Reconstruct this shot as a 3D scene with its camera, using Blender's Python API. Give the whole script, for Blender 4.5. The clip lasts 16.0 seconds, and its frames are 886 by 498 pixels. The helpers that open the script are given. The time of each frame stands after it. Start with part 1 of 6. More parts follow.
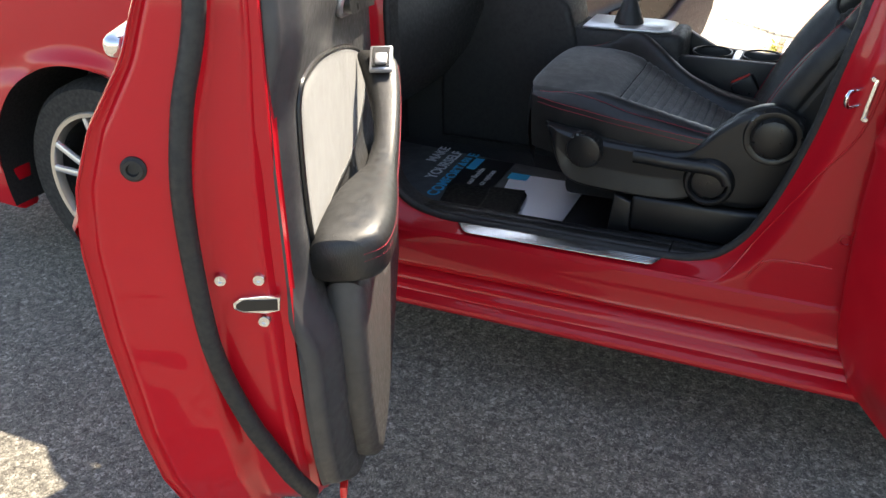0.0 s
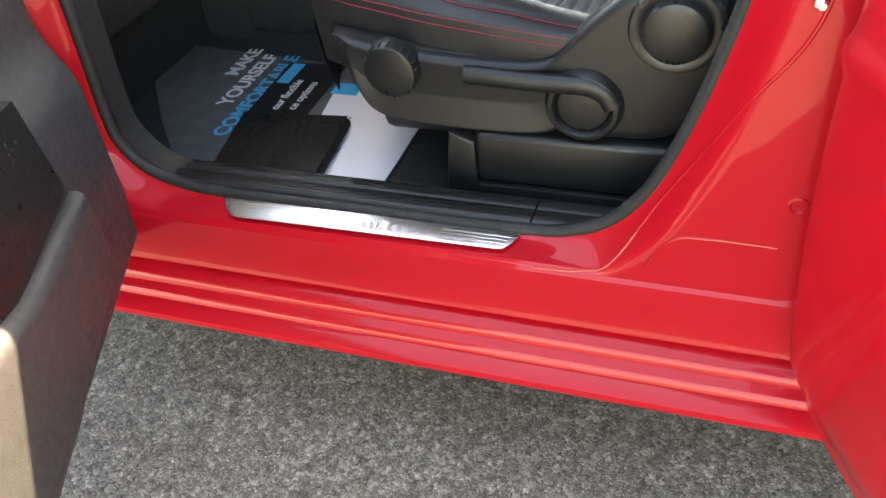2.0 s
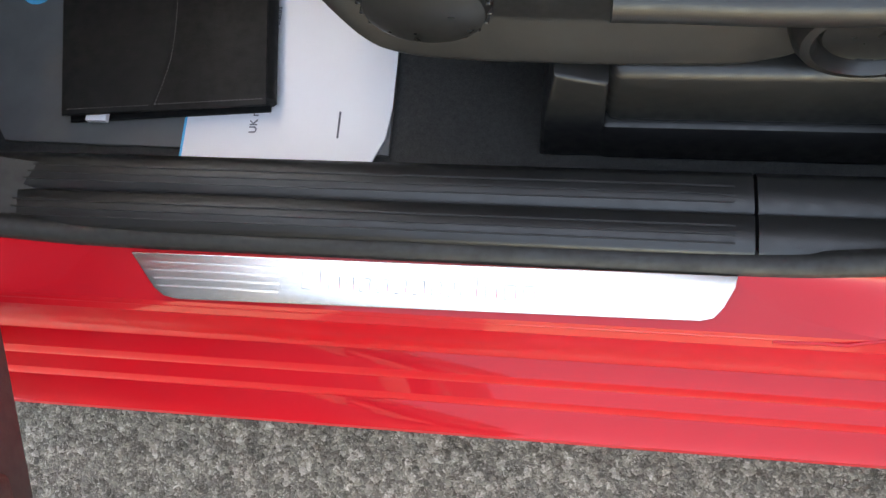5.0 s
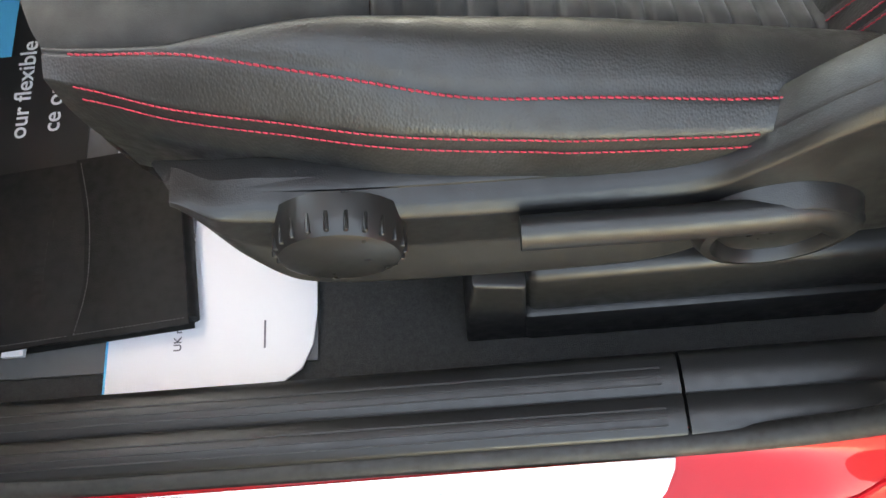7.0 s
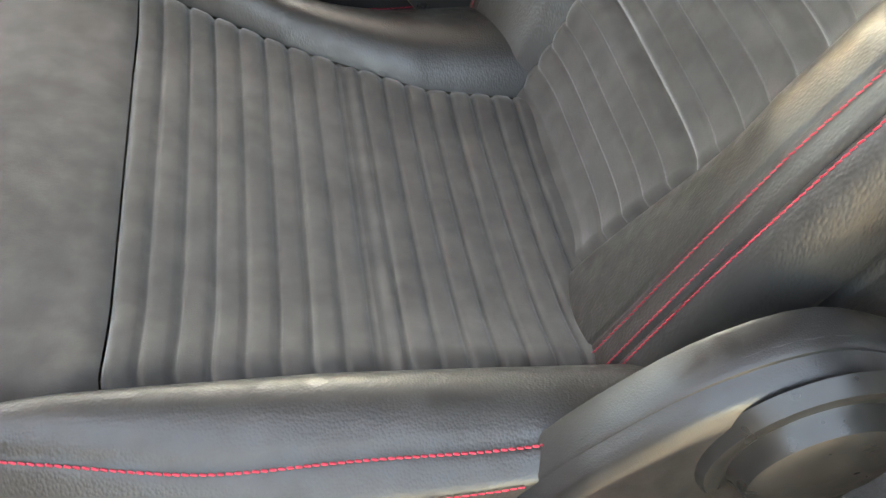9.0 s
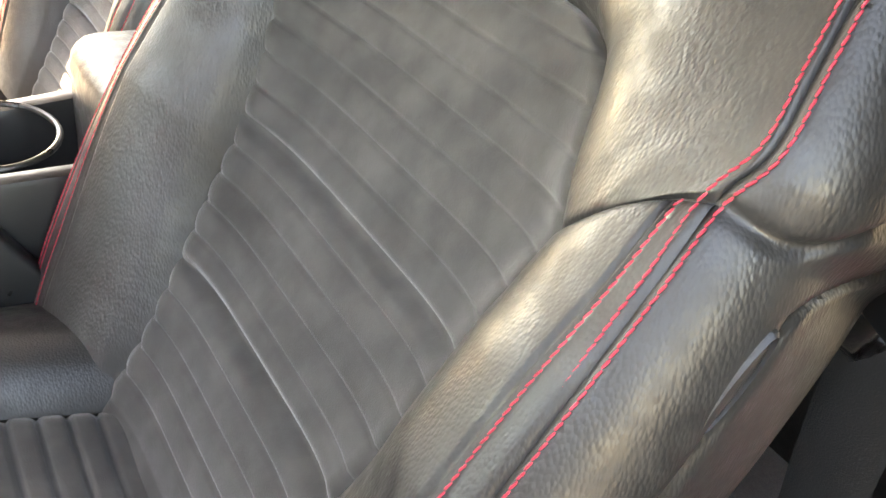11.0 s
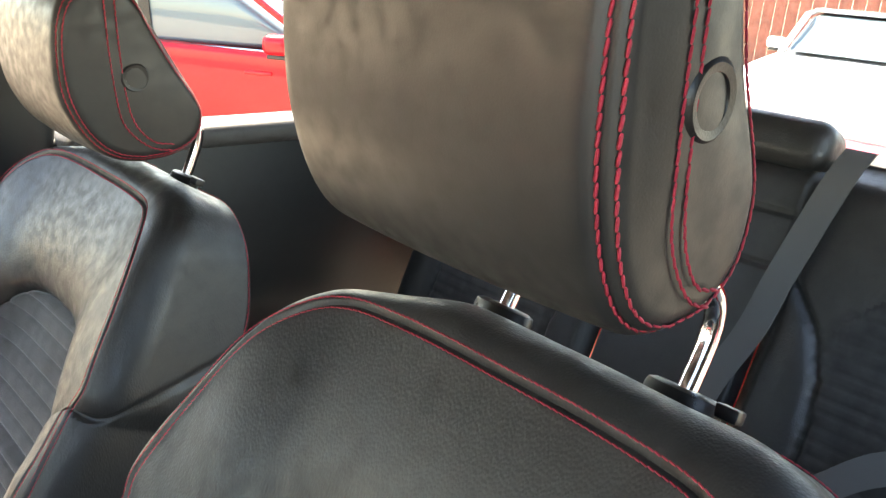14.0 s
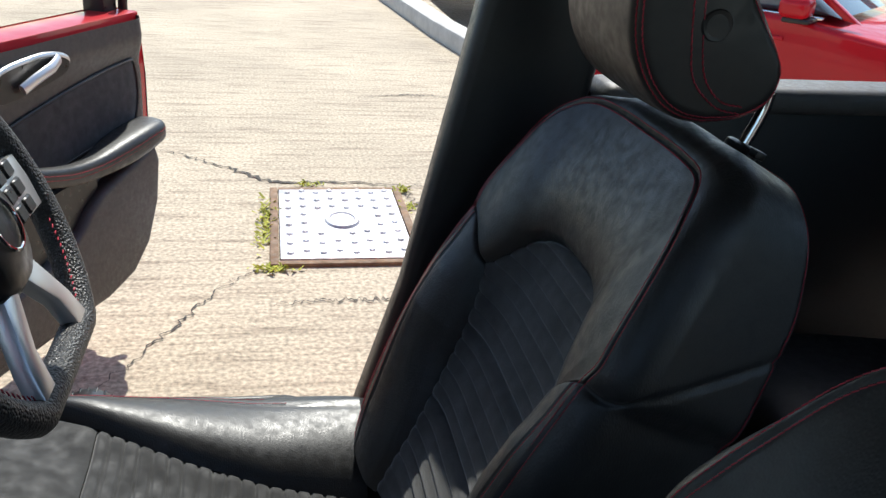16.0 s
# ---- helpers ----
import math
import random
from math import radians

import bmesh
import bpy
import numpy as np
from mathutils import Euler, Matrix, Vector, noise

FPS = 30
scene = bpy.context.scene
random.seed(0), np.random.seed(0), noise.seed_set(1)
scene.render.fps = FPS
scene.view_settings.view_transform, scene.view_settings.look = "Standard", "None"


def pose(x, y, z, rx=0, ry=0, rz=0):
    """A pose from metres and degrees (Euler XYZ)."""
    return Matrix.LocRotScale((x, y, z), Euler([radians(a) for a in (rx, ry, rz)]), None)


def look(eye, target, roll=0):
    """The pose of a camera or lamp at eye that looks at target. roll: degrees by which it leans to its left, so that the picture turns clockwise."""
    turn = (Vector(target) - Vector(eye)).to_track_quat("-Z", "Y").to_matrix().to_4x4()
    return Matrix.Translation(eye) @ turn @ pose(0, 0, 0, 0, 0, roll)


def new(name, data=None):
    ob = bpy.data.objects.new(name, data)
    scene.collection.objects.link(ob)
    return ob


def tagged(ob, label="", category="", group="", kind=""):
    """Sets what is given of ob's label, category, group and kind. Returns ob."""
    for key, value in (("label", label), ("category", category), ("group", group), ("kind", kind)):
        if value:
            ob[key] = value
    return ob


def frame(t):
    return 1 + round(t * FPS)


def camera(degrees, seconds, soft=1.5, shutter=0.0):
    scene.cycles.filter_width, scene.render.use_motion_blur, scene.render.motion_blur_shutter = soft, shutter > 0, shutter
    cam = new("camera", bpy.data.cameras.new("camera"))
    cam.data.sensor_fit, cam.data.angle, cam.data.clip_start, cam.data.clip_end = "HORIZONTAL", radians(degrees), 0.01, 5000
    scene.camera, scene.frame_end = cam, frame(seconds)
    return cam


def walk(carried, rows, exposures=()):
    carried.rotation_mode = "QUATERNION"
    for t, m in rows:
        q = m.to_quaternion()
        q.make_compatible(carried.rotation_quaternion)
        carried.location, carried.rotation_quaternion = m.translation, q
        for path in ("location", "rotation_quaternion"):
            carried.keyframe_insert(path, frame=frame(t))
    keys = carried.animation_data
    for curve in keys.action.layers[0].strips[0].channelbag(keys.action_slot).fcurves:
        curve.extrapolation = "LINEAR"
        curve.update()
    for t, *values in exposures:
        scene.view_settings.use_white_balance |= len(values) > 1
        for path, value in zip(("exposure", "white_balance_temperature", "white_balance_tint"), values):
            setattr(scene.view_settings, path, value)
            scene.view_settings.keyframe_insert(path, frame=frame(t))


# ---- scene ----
cam = camera(55.0, 16.0)
PATH = [
    (0, (0.488, -1.713, 1.307), (-0.229, -0.095, 0.375), -0.8),
    (0.5, (0.551, -1.53, 1.287), (-0.075, 0.105, 0.32), -4.2),
    (1, (0.523, -1.298, 1.302), (0.044, 0.359, 0.29), -3.9),
    (1.5, (0.528, -1.073, 1.224), (0.043, 0.523, 0.12), -4.0),
    (2, (0.537, -0.877, 1.157), (-0.083, 0.547, -0.103), -7.5),
    (2.5, (0.432, -0.697, 1.177), (-0.1, 0.656, -0.197), -7.9),
    (3, (0.318, -0.518, 1.146), (-0.097, 0.65, -0.424), -10.3),
    (3.5, (0.243, -0.367, 1.126), (-0.15, 0.547, -0.609), -13.6),
    (3.7, (0.203, -0.269, 1.118), (-0.165, 0.5, -0.691), -16.7),
    (5.8, (0.115, -0.062, 1.02), (-0.128, 0.423, -0.905), -25.6),
    (6, (0.117, -0.051, 1.025), (-0.097, 0.453, -0.899), -22.8),
    (6.5, (0.122, -0.014, 1.047), (-0.022, 0.57, -0.86), -16.6),
    (7, (0.123, -0.003, 1.077), (-0.008, 0.716, -0.784), -14.5),
    (7.5, (0.126, 0.006, 1.094), (0.017, 0.862, -0.71), -12.1),
    (8, (0.135, 0.015, 1.102), (0.094, 0.98, -0.649), -9.4),
    (8.2, (0.154, 0.013, 1.104), (0.105, 1.047, -0.608), -10.2),
    (10.3, (0.2731, 0.1343, 0.9694), (1.0744, 1.4883, -0.2654), 10.02),
    (10.5, (0.2787, 0.1414, 0.9812), (1.1563, 1.4871, -0.2101), 10.42),
    (11, (0.2982, 0.1567, 1.0128), (1.3027, 1.4899, -0.0887), 9.48),
    (11.5, (0.3071, 0.1597, 1.0365), (1.4036, 1.4731, 0.0009), 7.94),
    (12, (0.2954, 0.1711, 1.0836), (1.4884, 1.4652, 0.1338), 7.44),
    (12.5, (0.2938, 0.1890, 1.1870), (1.5583, 1.4093, 0.2320), 7.45),
    (13, (0.3010, 0.1993, 1.2304), (1.6101, 1.4292, 0.3507), 6.46),
    (13.5, (0.3028, 0.1986, 1.2705), (1.6506, 1.4580, 0.4977), 5.66),
    (14, (0.3261, 0.2415, 1.2800), (1.6357, 1.6098, 0.6377), 4.59),
    (14.5, (0.3257, 0.3142, 1.2706), (1.4393, 1.8448, 0.6247), 2.32),
    (15, (0.3384, 0.3507, 1.2591), (1.2637, 1.9791, 0.5575), 2.52),
    (15.5, (0.332, 0.375, 1.265), (1.029, 2.095, 0.52), 3.6),
    (16, (0.308, 0.407, 1.243), (0.695, 2.199, 0.442), 4.1),
]
EXPO = [(0.0, 1.69, 7600, 10), (0.5, 1.89, 7600, 10), (1.0, 2.24, 7900, 10), (1.5, 2.94, 9000, 9), (2.5, 3.60, 9900, 10), (3.5, 3.82, 10000, 10), (5.8, 3.39, 10900, 10), (6.5, 3.59, 11300, 10), (7.0, 3.94, 11900, 9), (8.2, 4.49, 12400, 9),
        (10.3, 4.69, 11600, 14), (12.5, 4.74, 10500, 14), (13.0, 4.24, 9700, 13), (13.4, 4.16, 9300, 12), (14.0, 3.14, 8200, 8), (14.5, 2.54, 7800, 10), (15.0, 2.39, 7400, 9), (15.5, 1.54, 6700, 8), (16.0, 0.44, 6300, 6)]
walk(cam, [(t, look(eye, target, roll)) for t, eye, target, roll in PATH], EXPO)

# ---- light ----
SUN_EL, SUN_AZ = 52.0, 11.5          # degrees; azimuth from +y towards +x
world = bpy.data.worlds.new("sky")
scene.world = world
world.use_nodes = True
wn = world.node_tree.nodes
sky = wn.new("ShaderNodeTexSky")
sky.sky_type, sky.sun_disc = "NISHITA", False
sky.sun_elevation, sky.sun_rotation = radians(SUN_EL), radians(SUN_AZ)
sky.air_density, sky.dust_density = 1.0, 0.8
world.node_tree.links.new(sky.outputs[0], wn["Background"].inputs[0])
wn["Background"].inputs[1].default_value = 0.15
sun = bpy.data.lights.new("sun", "SUN")
sun.energy, sun.angle, sun.color = 4.9, radians(0.5), (1.0, 0.95, 0.87)
sun_ob = new("sun", sun)
to_sun = Vector((math.sin(radians(SUN_AZ)) * math.cos(radians(SUN_EL)), math.cos(radians(SUN_AZ)) * math.cos(radians(SUN_EL)), math.sin(radians(SUN_EL))))
sun_ob.matrix_world = look(to_sun * 20, (0, 0, 0))


# ---- materials ----
def mat(name, col, rough=0.5, metal=0.0, coat=0.0, spec=0.5, vary=0.0, vscale=8.0, bump=0.0, bscale=300.0, bkind="noise", sheen=0.0, stretch=(1, 1, 1), emit=0.0, bdist=0.001):
    m = bpy.data.materials.new(name)
    m.use_nodes = True
    nt = m.node_tree
    b = nt.nodes["Principled BSDF"]
    b.inputs["Base Color"].default_value = (*col, 1)
    b.inputs["Roughness"].default_value = rough
    b.inputs["Metallic"].default_value = metal
    b.inputs["Coat Weight"].default_value = coat
    b.inputs["Coat Roughness"].default_value = 0.03
    b.inputs["Specular IOR Level"].default_value = spec
    b.inputs["Sheen Weight"].default_value = sheen
    b.inputs["Sheen Roughness"].default_value = 0.4
    tc = nt.nodes.new("ShaderNodeTexCoord")
    mp = nt.nodes.new("ShaderNodeMapping")
    mp.inputs["Scale"].default_value = stretch
    nt.links.new(tc.outputs["Object"], mp.inputs[0])
    if vary:
        n1 = nt.nodes.new("ShaderNodeTexNoise")
        n1.inputs["Scale"].default_value = vscale
        n1.inputs["Detail"].default_value = 6
        n1.inputs["Roughness"].default_value = 0.65
        nt.links.new(tc.outputs["Object"], n1.inputs["Vector"])
        cr = nt.nodes.new("ShaderNodeMapRange")
        cr.inputs[1].default_value, cr.inputs[2].default_value = 0.3, 0.7
        cr.inputs[3].default_value, cr.inputs[4].default_value = 1 - vary, 1 + vary
        nt.links.new(n1.outputs[0], cr.inputs[0])
        mx = nt.nodes.new("ShaderNodeMix")
        mx.data_type, mx.blend_type = "RGBA", "MULTIPLY"
        mx.inputs[0].default_value = 1
        mx.inputs[6].default_value = (*col, 1)
        nt.links.new(cr.outputs[0], mx.inputs[7])
        nt.links.new(mx.outputs[2], b.inputs["Base Color"])
        rr = nt.nodes.new("ShaderNodeMapRange")
        rr.inputs[1].default_value, rr.inputs[2].default_value = 0.3, 0.7
        rr.inputs[3].default_value, rr.inputs[4].default_value = max(0.02, rough * (1 - 0.25)), min(1, rough * 1.25)
        n2 = nt.nodes.new("ShaderNodeTexNoise")
        n2.inputs["Scale"].default_value = vscale * 3
        nt.links.new(tc.outputs["Object"], n2.inputs["Vector"])
        nt.links.new(n2.outputs[0], rr.inputs[0])
        nt.links.new(rr.outputs[0], b.inputs["Roughness"])
    if bump:
        if bkind == "voronoi":
            t = nt.nodes.new("ShaderNodeTexVoronoi")
            t.feature = "F1"
        elif bkind == "pebble":
            t = nt.nodes.new("ShaderNodeTexVoronoi")
            t.feature = "SMOOTH_F1"
            t.inputs["Smoothness"].default_value = 0.35
            t.inputs["Randomness"].default_value = 0.9
        else:
            t = nt.nodes.new("ShaderNodeTexNoise")
            t.inputs["Detail"].default_value = 4
        t.inputs["Scale"].default_value = bscale
        nt.links.new(mp.outputs[0], t.inputs["Vector"])
        bp = nt.nodes.new("ShaderNodeBump")
        bp.inputs["Strength"].default_value = bump
        bp.inputs["Distance"].default_value = bdist
        bp.invert = bkind != "noise"
        nt.links.new(t.outputs[0], bp.inputs["Height"])
        nt.links.new(bp.outputs[0], b.inputs["Normal"])
    if emit:
        b.inputs["Emission Color"].default_value = (*col, 1)
        b.inputs["Emission Strength"].default_value = emit
    return m


M_RED = mat("red_paint", (0.47, 0.006, 0.015), 0.40, 0.0, 0.55, spec=0.12, vary=0.04, vscale=3)
M_LEATHER = mat("black_leather", (0.021, 0.0207, 0.0204), 0.43, vary=0.2, vscale=25, bump=0.42, bscale=560, stretch=(1, 1, 0.42), bdist=0.0006, bkind="pebble")
M_PADLEATHER = mat("fine_black_leather", (0.021, 0.0207, 0.0204), 0.42, vary=0.15, vscale=25, bump=0.14, bscale=900, bdist=0.0006)
M_SUEDE = mat("black_suede", (0.027, 0.0268, 0.0265), 0.9, vary=0.3, vscale=14, bump=0.25, bscale=900, sheen=0.35)
M_PLASTIC = mat("black_grained_plastic", (0.012, 0.012, 0.0125), 0.38, vary=0.12, vscale=30, bump=0.10, bscale=900, bkind="voronoi")
M_SMOOTH = mat("smooth_black_plastic", (0.012, 0.012, 0.012), 0.35, vary=0.1, vscale=20)
M_WALLET = mat("smooth_black_leather", (0.008, 0.008, 0.008), 0.6, spec=0.25, vary=0.2, vscale=30, bump=0.15, bscale=800, bkind="voronoi")
M_DASH = mat("dark_dashboard_plastic", (0.028, 0.028, 0.028), 0.6, vary=0.1, vscale=30, bump=0.3, bscale=700, bkind="voronoi")
M_RUBBER = mat("black_rubber", (0.016, 0.016, 0.016), 0.62, vary=0.15, vscale=40)
M_CARPET = mat("black_carpet", (0.028, 0.028, 0.028), 0.95, vary=0.4, vscale=200, bump=0.6, bscale=900)
M_THREAD = mat("red_thread", (0.40, 0.025, 0.05), 0.8, vary=0.25, vscale=300)
M_CHROME = mat("chrome", (0.8, 0.8, 0.8), 0.08, 1.0)
M_STEEL = mat("brushed_steel", (0.72, 0.72, 0.72), 0.27, 1.0)
M_SILVER = mat("silver_plastic", (0.62, 0.62, 0.63), 0.3, 0.7)
M_PAPER = mat("white_paper", (0.80, 0.80, 0.84), 0.6, vary=0.03, vscale=5)
# grey lifted above the card's own tone to stand in for footwell haze
M_MAT = mat("dark_grey_card", (0.11, 0.11, 0.11), 0.65, vary=0.12, vscale=10)
M_BLUE = mat("blue_print", (0.02, 0.47, 0.78), 0.5)
M_WHITE = mat("white_print", (0.8, 0.8, 0.8), 0.5)
M_GREYSUEDE = mat("grey_suede", (0.10, 0.098, 0.092), 0.9, vary=0.25, vscale=12, bump=0.3, bscale=700, sheen=0.3)
M_TYRE = mat("tyre_rubber", (0.018, 0.018, 0.018), 0.75, vary=0.2, vscale=30)


def asphalt():
    """Worn asphalt: stones of mixed grey and beige in a dark binder."""
    m = mat("asphalt", (0.12, 0.115, 0.105), 0.85)
    nt = m.node_tree
    b = nt.nodes["Principled BSDF"]
    tc = nt.nodes["Texture Coordinate"]
    warp = nt.nodes.new("ShaderNodeTexNoise")
    warp.inputs["Scale"].default_value, warp.inputs["Detail"].default_value = 160, 3
    mv = nt.nodes.new("ShaderNodeMix")
    mv.data_type, mv.blend_type = "RGBA", "LINEAR_LIGHT"
    mv.inputs[0].default_value = 0.006
    nt.links.new(tc.outputs["Object"], warp.inputs["Vector"])
    nt.links.new(tc.outputs["Object"], mv.inputs[6])
    nt.links.new(warp.outputs["Color"], mv.inputs[7])
    cells = []
    for sc in (140, 420):
        vor = nt.nodes.new("ShaderNodeTexVoronoi")
        vor.inputs["Scale"].default_value = sc
        nt.links.new(mv.outputs[2], vor.inputs["Vector"])
        bw = nt.nodes.new("ShaderNodeSeparateColor")
        nt.links.new(vor.outputs["Color"], bw.inputs[0])
        r = nt.nodes.new("ShaderNodeValToRGB")
        e = r.color_ramp.elements
        e[0].position, e[0].color = 0.0, (0.04, 0.035, 0.026, 1)
        e[1].position, e[1].color = 1.0, (0.50, 0.465, 0.40, 1)
        k = e.new(0.55)
        k.color = (0.135, 0.124, 0.104, 1)
        k = e.new(0.85)
        k.color = (0.255, 0.235, 0.19, 1)
        nt.links.new(bw.outputs[0], r.inputs[0])
        cells.append((vor, r))
    mx = nt.nodes.new("ShaderNodeMix")
    mx.data_type = "RGBA"
    mx.inputs[0].default_value = 0.55
    nt.links.new(cells[0][1].outputs[0], mx.inputs[6])
    nt.links.new(cells[1][1].outputs[0], mx.inputs[7])
    cur = mx.outputs[2]
    for sc, lo, hi in ((2.2, 0.86, 1.14), (40, 0.6, 1.35)):
        big = nt.nodes.new("ShaderNodeTexNoise")
        big.inputs["Scale"].default_value, big.inputs["Detail"].default_value = sc, 7
        nt.links.new(tc.outputs["Object"], big.inputs["Vector"])
        r2 = nt.nodes.new("ShaderNodeMapRange")
        r2.inputs[1].default_value, r2.inputs[2].default_value, r2.inputs[3].default_value, r2.inputs[4].default_value = 0.3, 0.7, lo, hi
        nt.links.new(big.outputs[0], r2.inputs[0])
        m2 = nt.nodes.new("ShaderNodeMix")
        m2.data_type, m2.blend_type = "RGBA", "MULTIPLY"
        m2.inputs[0].default_value = 1
        nt.links.new(cur, m2.inputs[6])
        nt.links.new(r2.outputs[0], m2.inputs[7])
        cur = m2.outputs[2]
    nt.links.new(cur, b.inputs["Base Color"])
    bp = nt.nodes.new("ShaderNodeBump")
    bp.inputs["Strength"].default_value, bp.inputs["Distance"].default_value = 0.7, 0.003
    bp.invert = True
    nt.links.new(cells[0][0].outputs["Distance"], bp.inputs["Height"])
    nt.links.new(bp.outputs[0], b.inputs["Normal"])
    return m


def concrete():
    m = mat("ribbed_concrete", (0.5, 0.42, 0.32), 0.9)
    nt = m.node_tree
    b = nt.nodes["Principled BSDF"]
    tc = nt.nodes["Texture Coordinate"]
    mp = nt.nodes.new("ShaderNodeMapping")
    mp.inputs["Scale"].default_value = (0.10, 1, 1)
    nt.links.new(tc.outputs["Object"], mp.inputs[0])
    rib = nt.nodes.new("ShaderNodeTexNoise")
    rib.inputs["Scale"].default_value, rib.inputs["Detail"].default_value = 22, 10
    rib.inputs["Roughness"].default_value = 0.7
    nt.links.new(mp.outputs[0], rib.inputs["Vector"])
    fine = nt.nodes.new("ShaderNodeTexNoise")
    fine.inputs["Scale"].default_value, fine.inputs["Detail"].default_value = 70, 7
    big = nt.nodes.new("ShaderNodeTexNoise")
    big.inputs["Scale"].default_value, big.inputs["Detail"].default_value = 0.9, 6
    for n in (fine, big):
        nt.links.new(tc.outputs["Object"], n.inputs["Vector"])
    r1 = nt.nodes.new("ShaderNodeValToRGB")
    r1.color_ramp.elements[0].position, r1.color_ramp.elements[0].color = 0.34, (0.27, 0.215, 0.155, 1)
    r1.color_ramp.elements[1].position, r1.color_ramp.elements[1].color = 0.50, (0.50, 0.415, 0.31, 1)
    nt.links.new(rib.outputs[0], r1.inputs[0])
    cur = r1.outputs[0]
    for n, lo, hi in ((fine, 0.55, 1.3), (big, 0.85, 1.15)):
        r = nt.nodes.new("ShaderNodeMapRange")
        r.inputs[1].default_value, r.inputs[2].default_value, r.inputs[3].default_value, r.inputs[4].default_value = 0.3, 0.7, lo, hi
        nt.links.new(n.outputs[0], r.inputs[0])
        mx = nt.nodes.new("ShaderNodeMix")
        mx.data_type, mx.blend_type = "RGBA", "MULTIPLY"
        mx.inputs[0].default_value = 1
        nt.links.new(cur, mx.inputs[6])
        nt.links.new(r.outputs[0], mx.inputs[7])
        cur = mx.outputs[2]
    nt.links.new(cur, b.inputs["Base Color"])
    ad = nt.nodes.new("ShaderNodeMath")
    nt.links.new(rib.outputs[0], ad.inputs[0])
    nt.links.new(fine.outputs[0], ad.inputs[1])
    bp = nt.nodes.new("ShaderNodeBump")
    bp.inputs["Strength"].default_value, bp.inputs["Distance"].default_value = 0.6, 0.006
    nt.links.new(ad.outputs[0], bp.inputs["Height"])
    nt.links.new(bp.outputs[0], b.inputs["Normal"])
    return m


M_ASPHALT = asphalt()
M_CONCRETE = concrete()


# ---- mesh helpers ----
def mesh_ob(name, verts, faces, material, parent=None, label="", smooth=True):
    me = bpy.data.meshes.new(name)
    me.from_pydata([tuple(map(float, v)) for v in verts], [], faces)
    me.validate()
    me.update()
    if smooth:
        me.polygons.foreach_set("use_smooth", [True] * len(me.polygons))
    me.materials.append(material)
    ob = new(name, me)
    if parent:
        ob.parent = parent
    if label:
        ob["label"] = label
    return ob


def part(name, bm, material, parent=None, label="", smooth=True, angle=None):
    me = bpy.data.meshes.new(name)
    bmesh.ops.recalc_face_normals(bm, faces=bm.faces)
    bm.to_mesh(me)
    bm.free()
    if smooth:
        me.polygons.foreach_set("use_smooth", [True] * len(me.polygons))
        me.set_sharp_from_angle(angle=radians(angle or 40))
    me.materials.append(material)
    ob = new(name, me)
    if parent:
        ob.parent = parent
    if label:
        ob["label"] = label
    return ob


def thing(name, label, category="", group="", kind="", parent=None):
    e = new(name)
    e.empty_display_size = 0.05
    if parent:
        e.parent = parent
    return tagged(e, label, category, group, kind)


def bm_box(x0, x1, y0, y1, z0, z1, bev=0.0, seg=2, m=None):
    bm = bmesh.new()
    bmesh.ops.create_cube(bm, size=1)
    bmesh.ops.transform(bm, matrix=Matrix.Translation(((x0 + x1) / 2, (y0 + y1) / 2, (z0 + z1) / 2)) @ Matrix.Diagonal((x1 - x0, y1 - y0, z1 - z0, 1)), verts=bm.verts)
    if bev:
        bmesh.ops.bevel(bm, geom=bm.edges[:], offset=bev, segments=seg, profile=0.5, affect="EDGES", clamp_overlap=True)
    if m is not None:
        bmesh.ops.transform(bm, matrix=m, verts=bm.verts)
    return bm


def bm_slab(outline, a, b, axes="xz", bev=0.0, seg=2, m=None):
    """A flat outline in two axes, given thickness from a to b along the third."""
    bm = bmesh.new()

    def p3(u, v, w):
        return {"xz": (u, w, v), "xy": (u, v, w), "yz": (w, u, v)}[axes]
    lo = [bm.verts.new(p3(u, v, a)) for u, v in outline]
    hi = [bm.verts.new(p3(u, v, b)) for u, v in outline]
    n = len(outline)
    f0 = bm.faces.new(lo)
    f1 = bm.faces.new(hi[::-1])
    for i in range(n):
        bm.faces.new((lo[i], hi[i], hi[(i + 1) % n], lo[(i + 1) % n]))
    bmesh.ops.recalc_face_normals(bm, faces=bm.faces)
    if bev:
        es = [e for e in bm.edges if any(f in (f0, f1) for f in e.link_faces)]
        bmesh.ops.bevel(bm, geom=es, offset=bev, segments=seg, profile=0.5, affect="EDGES", clamp_overlap=True)
    bmesh.ops.triangulate(bm, faces=[f for f in bm.faces if len(f.verts) > 4])
    if m is not None:
        bmesh.ops.transform(bm, matrix=m, verts=bm.verts)
    return bm


